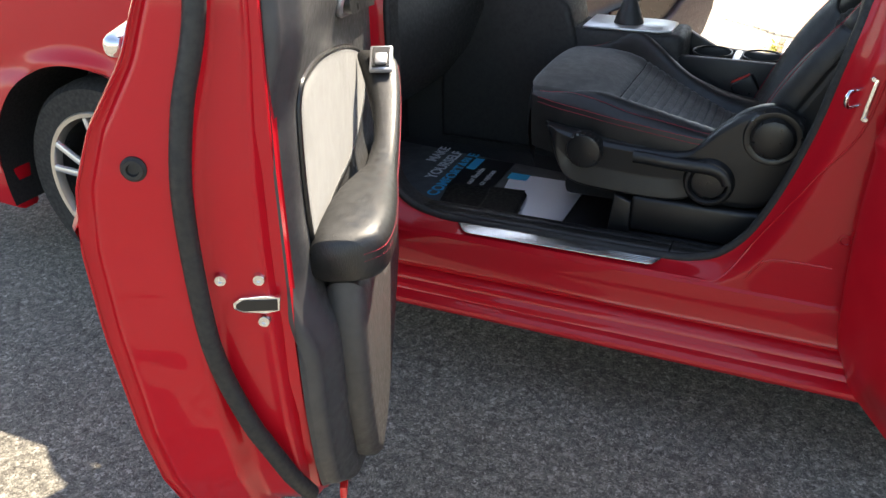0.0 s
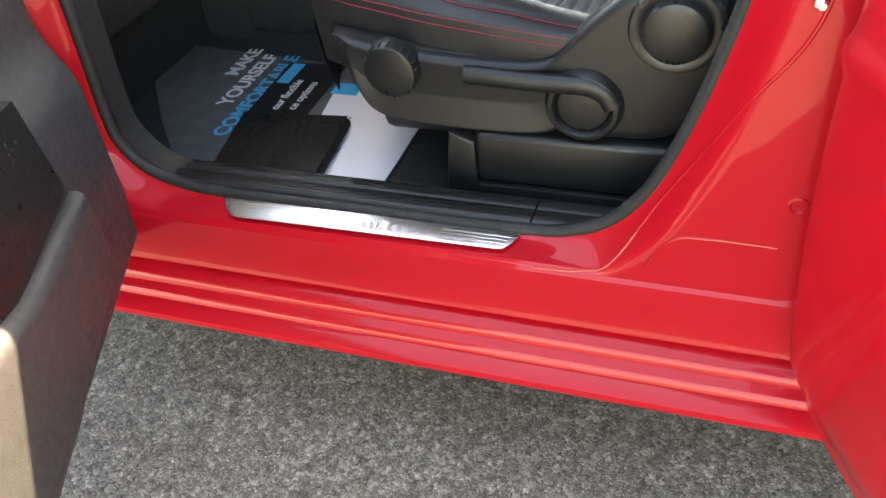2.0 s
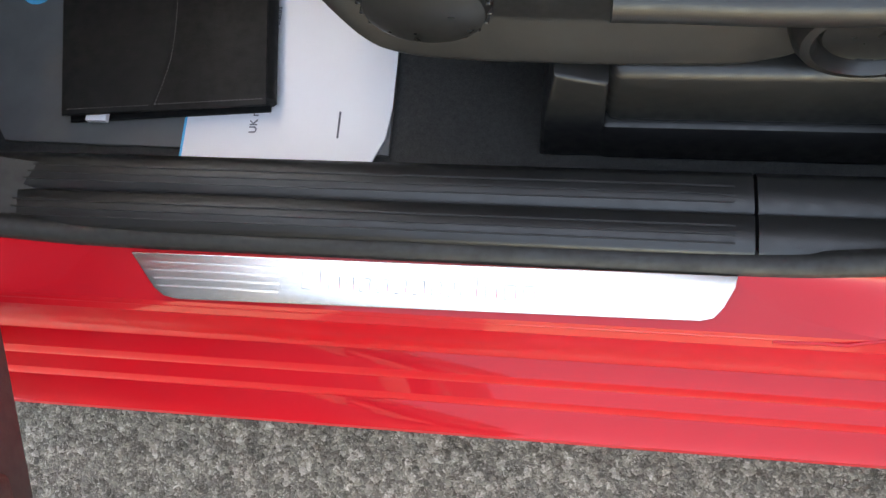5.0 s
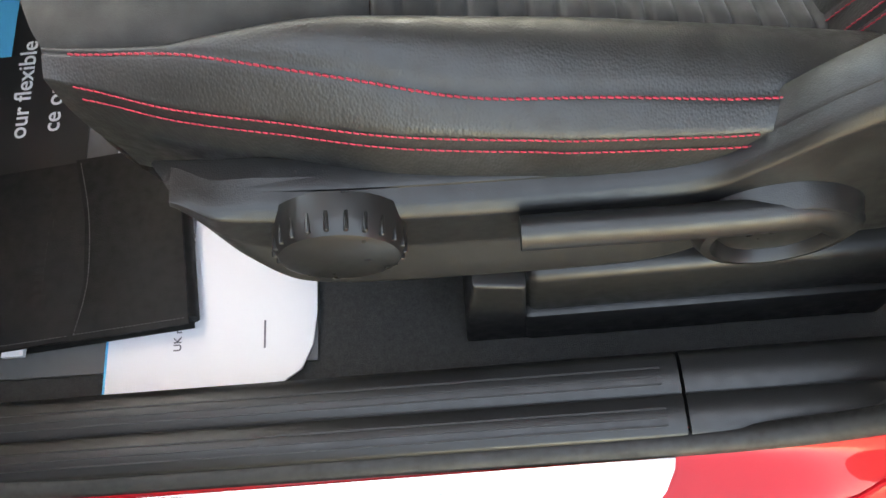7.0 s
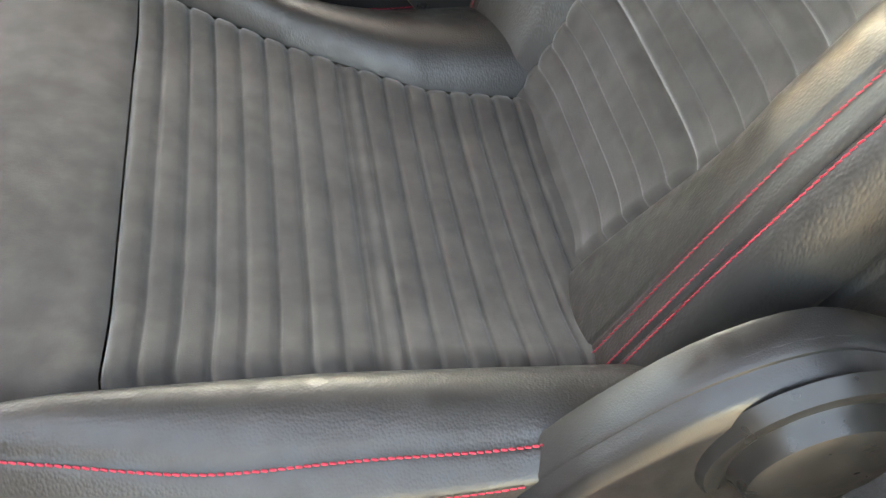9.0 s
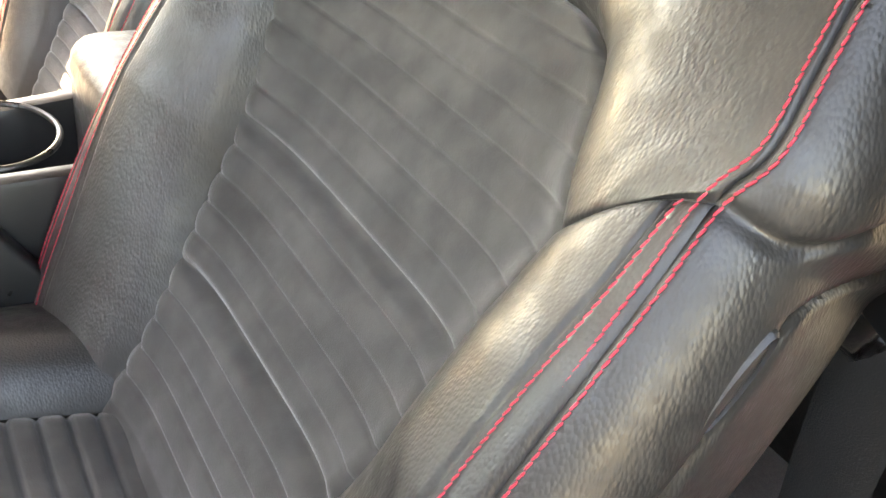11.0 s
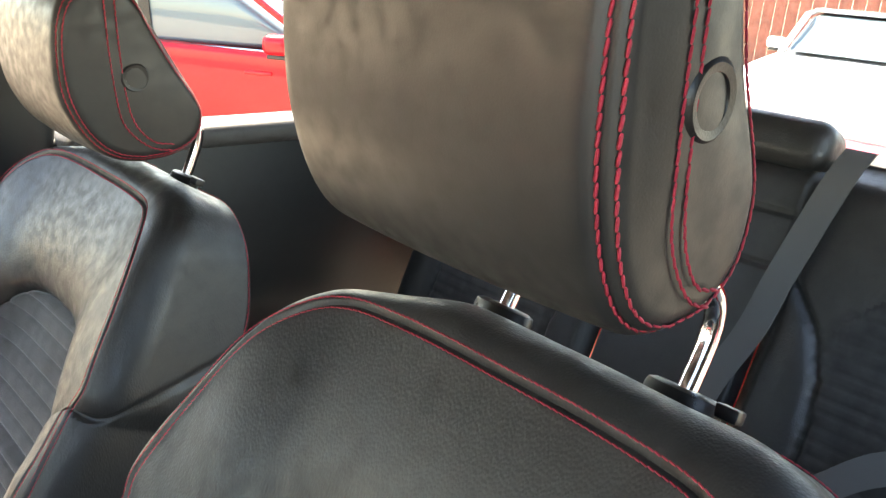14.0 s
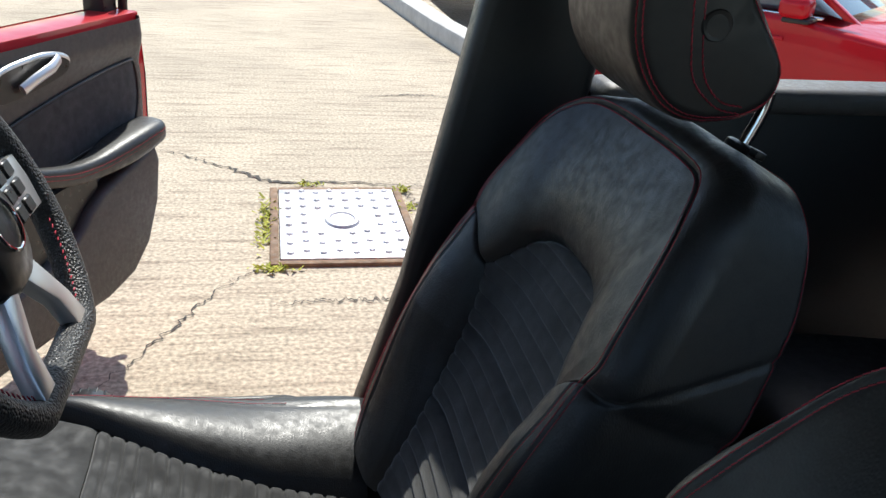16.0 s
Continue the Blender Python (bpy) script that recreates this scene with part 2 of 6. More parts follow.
def bm_tube(pts, r, n=10, closed=False, flat=None, cap=True):
    """A tube along points; flat: (a, b) half axes, the first one along the reference up."""
    bm = bmesh.new()
    pts = [Vector(p) for p in pts]
    k = len(pts)
    rings = []
    up0 = None
    for i, p in enumerate(pts):
        if closed:
            d = pts[(i + 1) % k] - pts[i - 1]
        else:
            d = pts[min(i + 1, k - 1)] - pts[max(i - 1, 0)]
        d.normalize()
        if up0 is None:
            up0 = Vector((0, 0, 1)) if abs(d.z) < 0.9 else Vector((0, 1, 0))
        side = d.cross(up0).normalized()
        up = side.cross(d).normalized()
        up0 = up
        ra, rb = flat if flat else (r, r)
        rings.append([bm.verts.new(p + up * ra * math.cos(2 * math.pi * j / n) + side * rb * math.sin(2 * math.pi * j / n)) for j in range(n)])
    last = k if closed else k - 1
    for i in range(last):
        a, b = rings[i], rings[(i + 1) % k]
        for j in range(n):
            bm.faces.new((a[j], a[(j + 1) % n], b[(j + 1) % n], b[j]))
    if cap and not closed:
        bm.faces.new(rings[0][::-1])
        bm.faces.new(rings[-1])
    return bm


def bm_lathe(profile, n=32, m=None):
    """Turns (radius, height) points round z."""
    bm = bmesh.new()
    rings = []
    for r, h in profile:
        if r < 1e-6:
            rings.append([bm.verts.new((0, 0, h))])
        else:
            rings.append([bm.verts.new((r * math.cos(2 * math.pi * j / n), r * math.sin(2 * math.pi * j / n), h)) for j in range(n)])
    for a, b in zip(rings, rings[1:]):
        for j in range(n):
            q = [a[j % len(a)], a[(j + 1) % len(a)], b[(j + 1) % len(b)], b[j % len(b)]]
            q = list(dict.fromkeys(q))
            if len(q) > 2:
                bm.faces.new(q)
    if m is not None:
        bmesh.ops.transform(bm, matrix=m, verts=bm.verts)
    return bm


def grid_mesh(fn, nu, nv, wrap_u=False):
    """Vertices and quads of a surface fn(u, v), u and v from 0 to 1."""
    verts, faces = [], []
    for i in range(nu + 1):
        for j in range(nv + 1):
            verts.append(fn(i / nu, j / nv))
    for i in range(nu):
        for j in range(nv):
            a = i * (nv + 1) + j
            faces.append((a, a + nv + 1, a + nv + 2, a + 1))
    return verts, faces


def spline(pts, n):
    """n + 1 points at even lengths along a smooth curve through pts."""
    P = [np.array(p, float) for p in pts]
    out = []
    for i in range(len(P) - 1):
        p0, p1, p2, p3 = P[max(i - 1, 0)], P[i], P[i + 1], P[min(i + 2, len(P) - 1)]
        for s in np.linspace(0, 1, 16, endpoint=False):
            out.append(0.5 * (2 * p1 + (p2 - p0) * s + (2 * p0 - 5 * p1 + 4 * p2 - p3) * s * s + (3 * p1 - p0 - 3 * p2 + p3) * s ** 3))
    out.append(P[-1])
    out = np.array(out)
    L = np.concatenate([[0], np.cumsum(np.linalg.norm(np.diff(out, axis=0), axis=1))])
    q = np.linspace(0, L[-1], n + 1)
    return np.stack([np.interp(q, L, out[:, k]) for k in range(out.shape[1])], 1)


def stitches(name, pts, normals, parent, pitch=0.0048, length=0.0046, r=0.00062, slant=0.0, material=None):
    """A row of thread stitches that lies along points with normals."""
    pts, normals = np.array(pts), np.array(normals)
    L = np.concatenate([[0], np.cumsum(np.linalg.norm(np.diff(pts, axis=0), axis=1))])
    verts, faces = [], []
    for s in np.arange(pitch / 2, L[-1], pitch):
        c = np.array([np.interp(s, L, pts[:, k]) for k in range(3)])
        c2 = np.array([np.interp(s + 0.001, L, pts[:, k]) for k in range(3)])
        d = c2 - c
        if np.linalg.norm(d) < 1e-9:
            continue
        d /= np.linalg.norm(d)
        nn = np.array([np.interp(s, L, normals[:, k]) for k in range(3)])
        nn /= np.linalg.norm(nn)
        w = np.cross(d, nn)
        d = d + w * slant
        d /= np.linalg.norm(d)
        w = np.cross(d, nn)
        base = len(verts)
        for a, k in ((-0.5, 0.6), (-0.3, 1.0), (0.3, 1.0), (0.5, 0.6)):
            for x, y in ((-1, 0), (0, 1), (1, 0), (0, -0.6)):
                verts.append(c + d * a * length + w * x * r * k + nn * (y * r * k + 0.0003))
        for i in range(3):
            for j in range(4):
                a = base + 4 * i + j
                b = base + 4 * i + (j + 1) % 4
                faces.append((a, b, b + 4, a + 4))
        faces.append((base, base + 3, base + 2, base + 1))
        faces.append((base + 12, base + 13, base + 14, base + 15))
    return mesh_ob(name, verts, faces, material or M_THREAD, parent, "red contrast stitching")


def text_mesh(name, body, size, m, material, parent=None, depth=0.0003):
    cu = bpy.data.curves.new(name, "FONT")
    cu.body, cu.size, cu.extrude = body, size, depth
    cu.offset = size * 0.028 if size > 0.045 else size * 0.008
    tmp = bpy.data.objects.new(name, cu)
    scene.collection.objects.link(tmp)
    dg = bpy.context.evaluated_depsgraph_get()
    me = bpy.data.meshes.new_from_object(tmp.evaluated_get(dg))
    bpy.data.objects.remove(tmp)
    me.transform(m)
    me.materials.clear()
    me.materials.append(material)
    ob = new(name, me)
    if parent:
        ob.parent = parent
    return ob


def sstep(a, b, x):
    t = min(1.0, max(0.0, (x - a) / (b - a)))
    return t * t * (3 - 2 * t)

# ---- ground ----
def ground_z(x, y):
    return -0.42 * float(sstep(1.95, 2.6, x)) * float(sstep(3.8, 4.8, y))


gx = sorted(set([-400, -150, -60, -25, -12] + list(np.arange(-8, 12.1, 0.5)) + [16, 25, 60, 150, 400]))
gy = sorted(set([-400, -150, -60, -25, -12] + list(np.arange(-8, 16.1, 0.5)) + [22, 40, 80, 160, 400]))
gv = [(x, y, ground_z(x, y)) for x in gx for y in gy]
gf = [(i * len(gy) + j, (i + 1) * len(gy) + j, (i + 1) * len(gy) + j + 1, i * len(gy) + j + 1) for i in range(len(gx) - 1) for j in range(len(gy) - 1)]
ground = mesh_ob("ground", gv, gf, M_ASPHALT)
ground.data.materials.append(M_CONCRETE)
for p in ground.data.polygons:
    if p.center.y > 1.2:
        p.material_index = 1
tagged(ground, "dark worn asphalt meeting pale ribbed concrete", "ground", kind="structure")

# ---- car body ----
car = thing("car", "glossy red hatchback with its front doors open", "car")
SILL = [(0.10, 0.365), (0.075, 0.360), (0.034, 0.350), (0.026, 0.338), (0.021, 0.300), (0.020, 0.262), (0.016, 0.252), (0.024, 0.246), (0.024, 0.241), (0.012, 0.238), (0.000, 0.232), (-0.004, 0.226), (-0.006, 0.218), (-0.020, 0.212), (-0.024, 0.206), (-0.026, 0.200), (-0.044, 0.196), (-0.054, 0.190), (-0.056, 0.182), (-0.050, 0.172), (-0.02, 0.160), (0.10, 0.150)]


def bm_prism(profile, x0, x1, n=1):
    bm = bmesh.new()
    rows = [[bm.verts.new((x0 + (x1 - x0) * i / n, y, z)) for y, z in profile] for i in range(n + 1)]
    for a, b in zip(rows, rows[1:]):
        for j in range(len(profile)):
            k = (j + 1) % len(profile)
            bm.faces.new((a[j], a[k], b[k], b[j]))
    bm.faces.new(rows[0][::-1])
    bm.faces.new(rows[-1])
    return bm


part("sill", bm_prism(SILL, -0.62, 1.55), M_RED, car, angle=25)

# the side frame round the front door opening
OPEN_PTS = [(-0.47, 1.36), (-0.452, 1.0), (-0.447, 0.84), (-0.446, 0.68), (-0.456, 0.50), (-0.448, 0.44), (-0.41, 0.395), (-0.35, 0.372), (-0.26, 0.362), (0.0, 0.362), (0.25, 0.364), (0.33, 0.376), (0.385, 0.405), (0.437, 0.470), (0.483, 0.580), (0.522, 0.716), (0.546, 0.840), (0.566, 0.94), (0.60, 1.15), (0.625, 1.36)]
OUT_PTS = [(-0.66, 1.36), (-0.66, 1.0), (-0.66, 0.84), (-0.66, 0.68), (-0.66, 0.50), (-0.66, 0.42), (-0.56, 0.345), (-0.40, 0.343), (-0.26, 0.343), (0.0, 0.343), (0.25, 0.343), (0.36, 0.340), (0.46, 0.340), (0.60, 0.340), (0.72, 0.42), (0.72, 0.70), (0.725, 0.84), (0.73, 0.94), (0.74, 1.15), (0.76, 1.36)]


def knots(pts, n):
    P = np.array(pts)
    t = np.linspace(0, len(P) - 1, n + 1)
    out = []
    for s in t:
        i = min(int(s), len(P) - 2)
        f = s - i
        p0, p1, p2, p3 = P[max(i - 1, 0)], P[i], P[i + 1], P[min(i + 2, len(P) - 1)]
        out.append(0.5 * (2 * p1 + (p2 - p0) * f + (2 * p0 - 5 * p1 + 4 * p2 - p3) * f * f + (3 * p1 - p0 - 3 * p2 + p3) * f ** 3))
    return np.array(out)


NK = 152
inn, ou = knots(OPEN_PTS, NK), knots(OUT_PTS, NK)


def lean(z):
    """How far the upper body leans inwards."""
    return 0.30 * max(0.0, z - 0.86) ** 1.15


def frame_pt(u, v):
    i = int(round(u * NK))
    p = inn[i] * (1 - v) + ou[i] * v
    far = float(np.linalg.norm(ou[i] - inn[i]))
    y = 0.080 - 0.046 * float(sstep(0.0, min(0.9, 0.050 / far), v)) - 0.004 * v + lean(p[1])
    return (p[0], y, p[1])


v_, f_ = grid_mesh(frame_pt, NK, 24)
mesh_ob("door_frame", v_, f_, M_RED, car)
FRAME = np.array(v_)


def on_frame(x, z):
    """The point of the side frame that lies nearest to x and z."""
    k = np.argsort((FRAME[:, 0] - x) ** 2 + (FRAME[:, 2] - z) ** 2)[:4]
    wt = 1 / (1e-6 + (FRAME[k, 0] - x) ** 2 + (FRAME[k, 2] - z) ** 2)
    return (x, float((FRAME[k, 1] * wt).sum() / wt.sum()), z)


crease = spline([(0.28, 0.343), (0.345, 0.346), (0.392, 0.365), (0.455, 0.469), (0.505, 0.561), (0.546, 0.639), (0.603, 0.738), (0.63, 0.90), (0.67, 1.15)], 70)
part("pressed_crease", bm_tube([on_frame(x, z) for x, z in crease], 0.0027, 8), M_RED, car)


def jamb_pt(u, v):
    i = int(round(u * NK))
    p = inn[i]
    deep = 0.07 - 0.055 * float(sstep(0.48, 0.40, p[1])) * float(sstep(0.2, 0.3, p[0]))
    return (p[0], 0.080 + deep * v + lean(p[1]), p[1])


v_, f_ = grid_mesh(jamb_pt, NK, 3)
mesh_ob("door_jamb", v_, f_, M_RUBBER, car)
seal_pts = [(p[0], 0.088 + lean(p[1]), p[1]) for p in inn]
part("door_seal", bm_tube(seal_pts, 0.011, 10), M_RUBBER, car, "black rubber door seal")

def ridge(pts, r=0.003):
    part("pressed_ridge", bm_tube(spline(pts, 40), r, 8), M_RED, car)


ridge([on_frame(x, z) for x, z in ((0.438, 0.371), (0.459, 0.408), (0.480, 0.427), (0.522, 0.432), (0.603, 0.432))], 0.0026)
part("grommet", bm_lathe([(0, -0.002), (0.007, -0.001), (0.010, 0.0025), (0.013, 0.002), (0.015, -0.002)], 20, Matrix.Translation(on_frame(0.616, 0.50)) @ Matrix.Rotation(radians(90), 4, "X")), M_RED, car)

# front wing with its wheel arch
WX, WZ, WR = -1.36, 0.31, 0.37
def wing_pt(u, v):
    a = math.pi * (1.0 - u) + 0.0
    ix, iz = WX + WR * math.cos(a), WZ + WR * math.sin(a)
    # outer boundary: a box round the arch
    c, s = math.cos(a), math.sin(a)
    k = min(0.80 / max(abs(c), 1e-4), 0.60 / max(abs(s), 1e-4))
    ox, oz = WX + k * c, WZ + k * s
    x, z = ix + (ox - ix) * v, iz + (oz - iz) * v
    y = -0.010 - 0.028 * math.exp(-(v / 0.12) ** 2) + 0.16 * max(0, z - 0.72) ** 1.3 + 0.25 * max(0.0, -1.75 - x) ** 1.5
    y += 0.012 * math.exp(-((z - 0.66 - 0.05 * (x + 1.3)) / 0.02) ** 2)
    return (x, y, z)


v_, f_ = grid_mesh(wing_pt, 96, 24)
mesh_ob("front_wing", v_, f_, M_RED, car)
part("wing_lower_rear", bm_slab([(-0.99, 0.31), (-0.56, 0.31), (-0.56, 0.17), (-0.985, 0.19)], -0.012, 0.06, bev=0.008), M_RED, car)
part("front_bumper", bm_slab([(-2.15, 0.31), (-1.73, 0.31), (-1.735, 0.17), (-2.15, 0.19)], -0.005, 0.08, bev=0.02), M_RED, car)
arch = [(WX + (WR + 0.004) * math.cos(a), 0.0, WZ + (WR + 0.004) * math.sin(a)) for a in np.linspace(-0.3, math.pi + 0.3, 60)]
bmw = bmesh.new()
ra = [[bmw.verts.new((x, yy, z)) for yy in (-0.03, 0.30)] for x, _, z in arch]
for a, b in zip(ra, ra[1:]):
    bmw.faces.new((a[0], a[1], b[1], b[0]))
part("wheel_arch_liner", bmw, M_RUBBER, car)


def bonnet_pt(u, v):
    x, y = -0.58 - 1.55 * u, 0.03 + 1.72 * v
    return (x, y, 0.945 - 0.20 * u ** 1.8 - 0.10 * abs(2 * v - 1) ** 4 + 0.012 * math.exp(-((abs(2 * v - 1) - 0.45) / 0.05) ** 2))


v_, f_ = grid_mesh(bonnet_pt, 24, 40)
mesh_ob("bonnet", v_, f_, M_RED, car)
part("nose", bm_slab([(-2.28, 0.24), (-2.30, 0.45), (-2.26, 0.62), (-2.13, 0.745), (-1.98, 0.745), (-1.98, 0.20)], 0.05, 1.73, bev=0.06, seg=4), M_RED, car)
part("grille", bm_box(-2.312, -2.285, 0.45, 1.33, 0.42, 0.58, 0.02, 2), M_SMOOTH, car)
for y0 in (0.12, 1.40):
    part("headlight", bm_slab([(-2.275, 0.50), (-2.265, 0.62), (-2.16, 0.715), (-2.05, 0.715), (-2.12, 0.55)], y0, y0 + 0.26, bev=0.02, seg=3), M_SILVER, car, "clear headlight unit")
M_PANE = mat("clear_glass", (0.96, 0.98, 0.97), 0.0)
M_PANE.node_tree.nodes["Principled BSDF"].inputs["Transmission Weight"].default_value = 1.0
M_PANE.node_tree.nodes["Principled BSDF"].inputs["IOR"].default_value = 1.05
for ya, yb in ((0.10, 0.29), (1.67, 1.49)):
    part("front_pillar", bm_tube([(-0.92, ya, 0.90), (-0.70, ya * 0.55 + yb * 0.45, 1.17), (-0.46, yb, 1.405)], 0.0, 12, flat=(0.030, 0.026)), M_RED, car)
wb = bmesh.new()
for off in (0.0, -0.005):
    q = [wb.verts.new((x + off, y, z)) for x, y, z in ((-0.92, 0.12, 0.91), (-0.47, 0.30, 1.40), (-0.47, 1.48, 1.40), (-0.92, 1.65, 0.91))]
    wb.faces.new(q if off else q[::-1])
part("windscreen", wb, M_PANE, car, "clear windscreen glass", smooth=False).visible_shadow = False
wb = bmesh.new()
for off in (0.0, 0.005):
    q = [wb.verts.new((x + off, y, z)) for x, y, z in ((2.24, 0.24, 0.97), (1.93, 0.31, 1.385), (1.93, 1.49, 1.385), (2.24, 1.56, 0.97))]
    wb.faces.new(q if off else q[::-1])
part("rear_window", wb, M_PANE, car, "clear rear window glass", smooth=False).visible_shadow = False
part("arch_back", bm_box(-2.0, -0.75, 0.30, 1.5, 0.16, 0.8), M_RUBBER, car)

# far side, roof, pillars, rear
# front edge, out of view, is carried forward to keep sun off the mat
part("roof", bm_slab([(-0.48, 0.28), (1.9, 0.28), (1.9, 1.50), (-0.48, 1.50)], 1.40, 1.44, "xy", bev=0.015), M_RED, car)
# unseen lining, its dark colour chosen to cut bounce light on the seats
part("roof_lining", bm_slab([(-0.46, 0.30), (1.88, 0.30), (1.88, 1.48), (-0.46, 1.48)], 1.375, 1.395, "xy"), mat("dark_headlining", (0.07, 0.068, 0.065), 0.95, vary=0.05, vscale=40), car)
part("roof_side_rail", bm_slab([(1.46, 1.40), (1.50, 1.42), (1.57, 1.33), (1.585, 1.28), (1.55, 1.27), (1.50, 1.33)], -0.45, 1.95, "yz", bev=0.008), M_SMOOTH, car)
part("far_sill", bm_box(-0.6, 1.9, 1.60, 1.74, 0.16, 0.30, 0.02), M_RED, car)

# ---- seats ----
RECLINE = 29.0
# half of the backrest, in metres across, up and forward of its mid plane
EDGE_H = [-0.06, 0.0, 0.045, 0.095, 0.155, 0.205, 0.255, 0.305]           # side edge of the center panel
EDGE_L = [0.105, 0.110, 0.116, 0.127, 0.141, 0.146, 0.153, 0.166]
EDGE_N = [0.046, 0.044, 0.040, 0.037, 0.035, 0.036, 0.041, 0.050]
CEN_H, CEN_N = [-0.06, 0.05, 0.15, 0.25, 0.35, 0.41], [0.030, 0.028, 0.018, 0.011, 0.010, 0.013]
UPPER = [(0.0, 0.402, 0.012), (0.05, 0.401, 0.014), (0.085, 0.394, 0.018), (0.110, 0.381, 0.023), (0.125, 0.366, 0.029), (0.138, 0.345, 0.036), (0.151, 0.324, 0.043), (0.166, 0.305, 0.050)]
CROSS = [(0.166, 0.305, 0.050), (0.183, 0.322, 0.061), (0.199, 0.338, 0.067), (0.214, 0.349, 0.071), (0.233, 0.3575, 0.074)]
TWIN = [(0.222, -0.06, 0.060), (0.231, 0.02, 0.076), (0.236, 0.12, 0.085), (0.238, 0.19, 0.087), (0.2385, 0.26, 0.085), (0.236, 0.32, 0.079), (0.233, 0.3575, 0.074), (0.2395, 0.383, 0.073), (0.2335, 0.415, 0.071), (0.223, 0.458, 0.066), (0.209, 0.505, 0.060),
        (0.191, 0.536, 0.053), (0.166, 0.561, 0.042), (0.140, 0.572, 0.034), (0.105, 0.576, 0.031), (0.055, 0.578, 0.030), (0.0, 0.578, 0.030)]


def on_curve(curve, s):
    """Point at the share s of a sampled curve."""
    i = min(max(s, 0.0), 1.0) * (len(curve) - 1)
    k = int(min(i, len(curve) - 2))
    return curve[k] + (curve[k + 1] - curve[k]) * (i - k)


def bell(x, w):
    return math.exp(-(x / w) ** 2)


def backrest_parts(P, center, rec, parent, flap):
    """Backrest with its face, flanks and seams. flap: the airbag flap is cut into the flank at -y."""
    r = radians(rec)
    H, N, O = np.array([math.sin(r), 0, math.cos(r)]), np.array([-math.cos(r), 0, math.sin(r)]), np.array(P, float)
    O[1] = center

    def w(l, h, n):
        return O + H * h + N * n + np.array([0, l, 0])

    upper, cross, twin = spline(UPPER, 120), spline(CROSS, 60), spline(TWIN, 300)
    k_x = int(np.argmax(twin[:, 1] > 0.3575))
    low, high = twin[:k_x + 1], twin[k_x:][::-1]           # up to the cross seam; from the top's middle down to it
    foot = np.concatenate([upper, cross[1:]])

    def half_width(h):
        if h <= 0.305:
            return float(np.interp(h, EDGE_H, EDGE_L)), float(np.interp(h, EDGE_H, EDGE_N))
        q = upper[::-1]
        return max(0.012, float(np.interp(h, q[:, 1], q[:, 0]))), float(np.interp(h, q[:, 1], q[:, 2]))

    # center panel with cross ribs
    ribs = [0.013 + 0.0232 * k for k in range(18)]
    deep = (0.106, 0.218)

    def panel(u, v):
        h = -0.05 + 0.4525 * v
        wd, ne = half_width(h)
        l = (2 * u - 1) * wd
        c = float(np.interp(h, CEN_H, CEN_N))
        n = c + (ne - c) * abs(2 * u - 1) ** 4.5
        side_gap, top_gap = wd - abs(l), 0.402 - h
        d = sum(0.0016 * bell(h - q, 0.0016) for q in ribs) + sum(0.008 * bell(h - q, 0.006) for q in deep) * (1 - bell(side_gap, 0.010))
        d += 0.008 * bell(side_gap, 0.006) + 0.007 * bell(top_gap, 0.006)
        ripple = 0.0005 * bell(side_gap, 0.012) * math.cos(2 * math.pi * (h - 0.013) / 0.0232)
        puff = 0.0010 * math.sin(math.pi * ((h - 0.013) / 0.0232 % 1)) - ripple
        return w(l, h, n - d + puff)
    v, f = grid_mesh(panel, 46, 320)
    mesh_ob("center_panel", v, f, M_SUEDE, parent, "ribbed dark grey suede center panel")

    # side bolsters below the cross seam
    edge = spline(list(zip(EDGE_L, EDGE_H, EDGE_N)), 120)
    for sgn in (-1, 1):
        def bol(u, v, even=False):
            v = v if even else v + math.sin(math.pi * v) ** 2 * 0.10
            a, b = on_curve(edge, v), on_curve(low, v)
            q = a + (b - a) * u
            lift = float(np.interp(q[1], [-0.06, 0.05, 0.20, 0.26, 0.33, 0.36], [0.008, 0.011, 0.026, 0.022, 0.008, 0.002]))
            n = q[2] + lift * math.sin(math.pi * u ** 0.85) ** 0.8
            if v > 0.9:
                x = float(np.interp(q[0], cross[:, 0], cross[:, 1]))
                q[1] += (x - q[1]) * sstep(0.9, 1.0, v)
            d = 0.010 * bell(u, 0.06) + 0.005 * bell((1 - v) * 0.4, 0.006) + 0.0022 * bell(u - 1, 0.022)
            d += 0.0022 * bell(u - 0.775, 0.014) + 0.0016 * bell(u - 0.815, 0.010)
            pucker = 0.0004 * math.sin(2 * math.pi * q[1] / 0.0125) * bell(u - 0.01, 0.05)
            return w(sgn * q[0], q[1], n - d + pucker)
        v, f = grid_mesh(bol, 60, 140)
        mesh_ob("side_bolster", v, f, M_LEATHER, parent, "black leather side bolster")
        pts = [bol(0.84, t, True) + N * 0.0007 for t in np.linspace(0.08, 0.985, 120)]
        stitches("stitching", pts, [N] * 120, parent, slant=0.2)

    # shoulder above the panel and the cross seams
    def shoulder(u, v):
        s, sg = abs(2 * u - 1), 1 if u > 0.5 else -1
        v = 0.5 - 0.5 * math.cos(math.pi * v)
        a = on_curve(foot, s)
        b = on_curve(high, float(np.interp(s, [0.0, 0.35, 0.67, 0.85, 1.0], [0.0, 0.36, 0.80, 0.955, 1.0])))
        q = a + (b - a) * v
        span = float(np.linalg.norm(b - a))
        n = q[2] + 0.020 * (1 - float(sstep(0.40, 0.92, s))) * math.sin(math.pi * v ** 0.62) * min(1.0, span / 0.12)
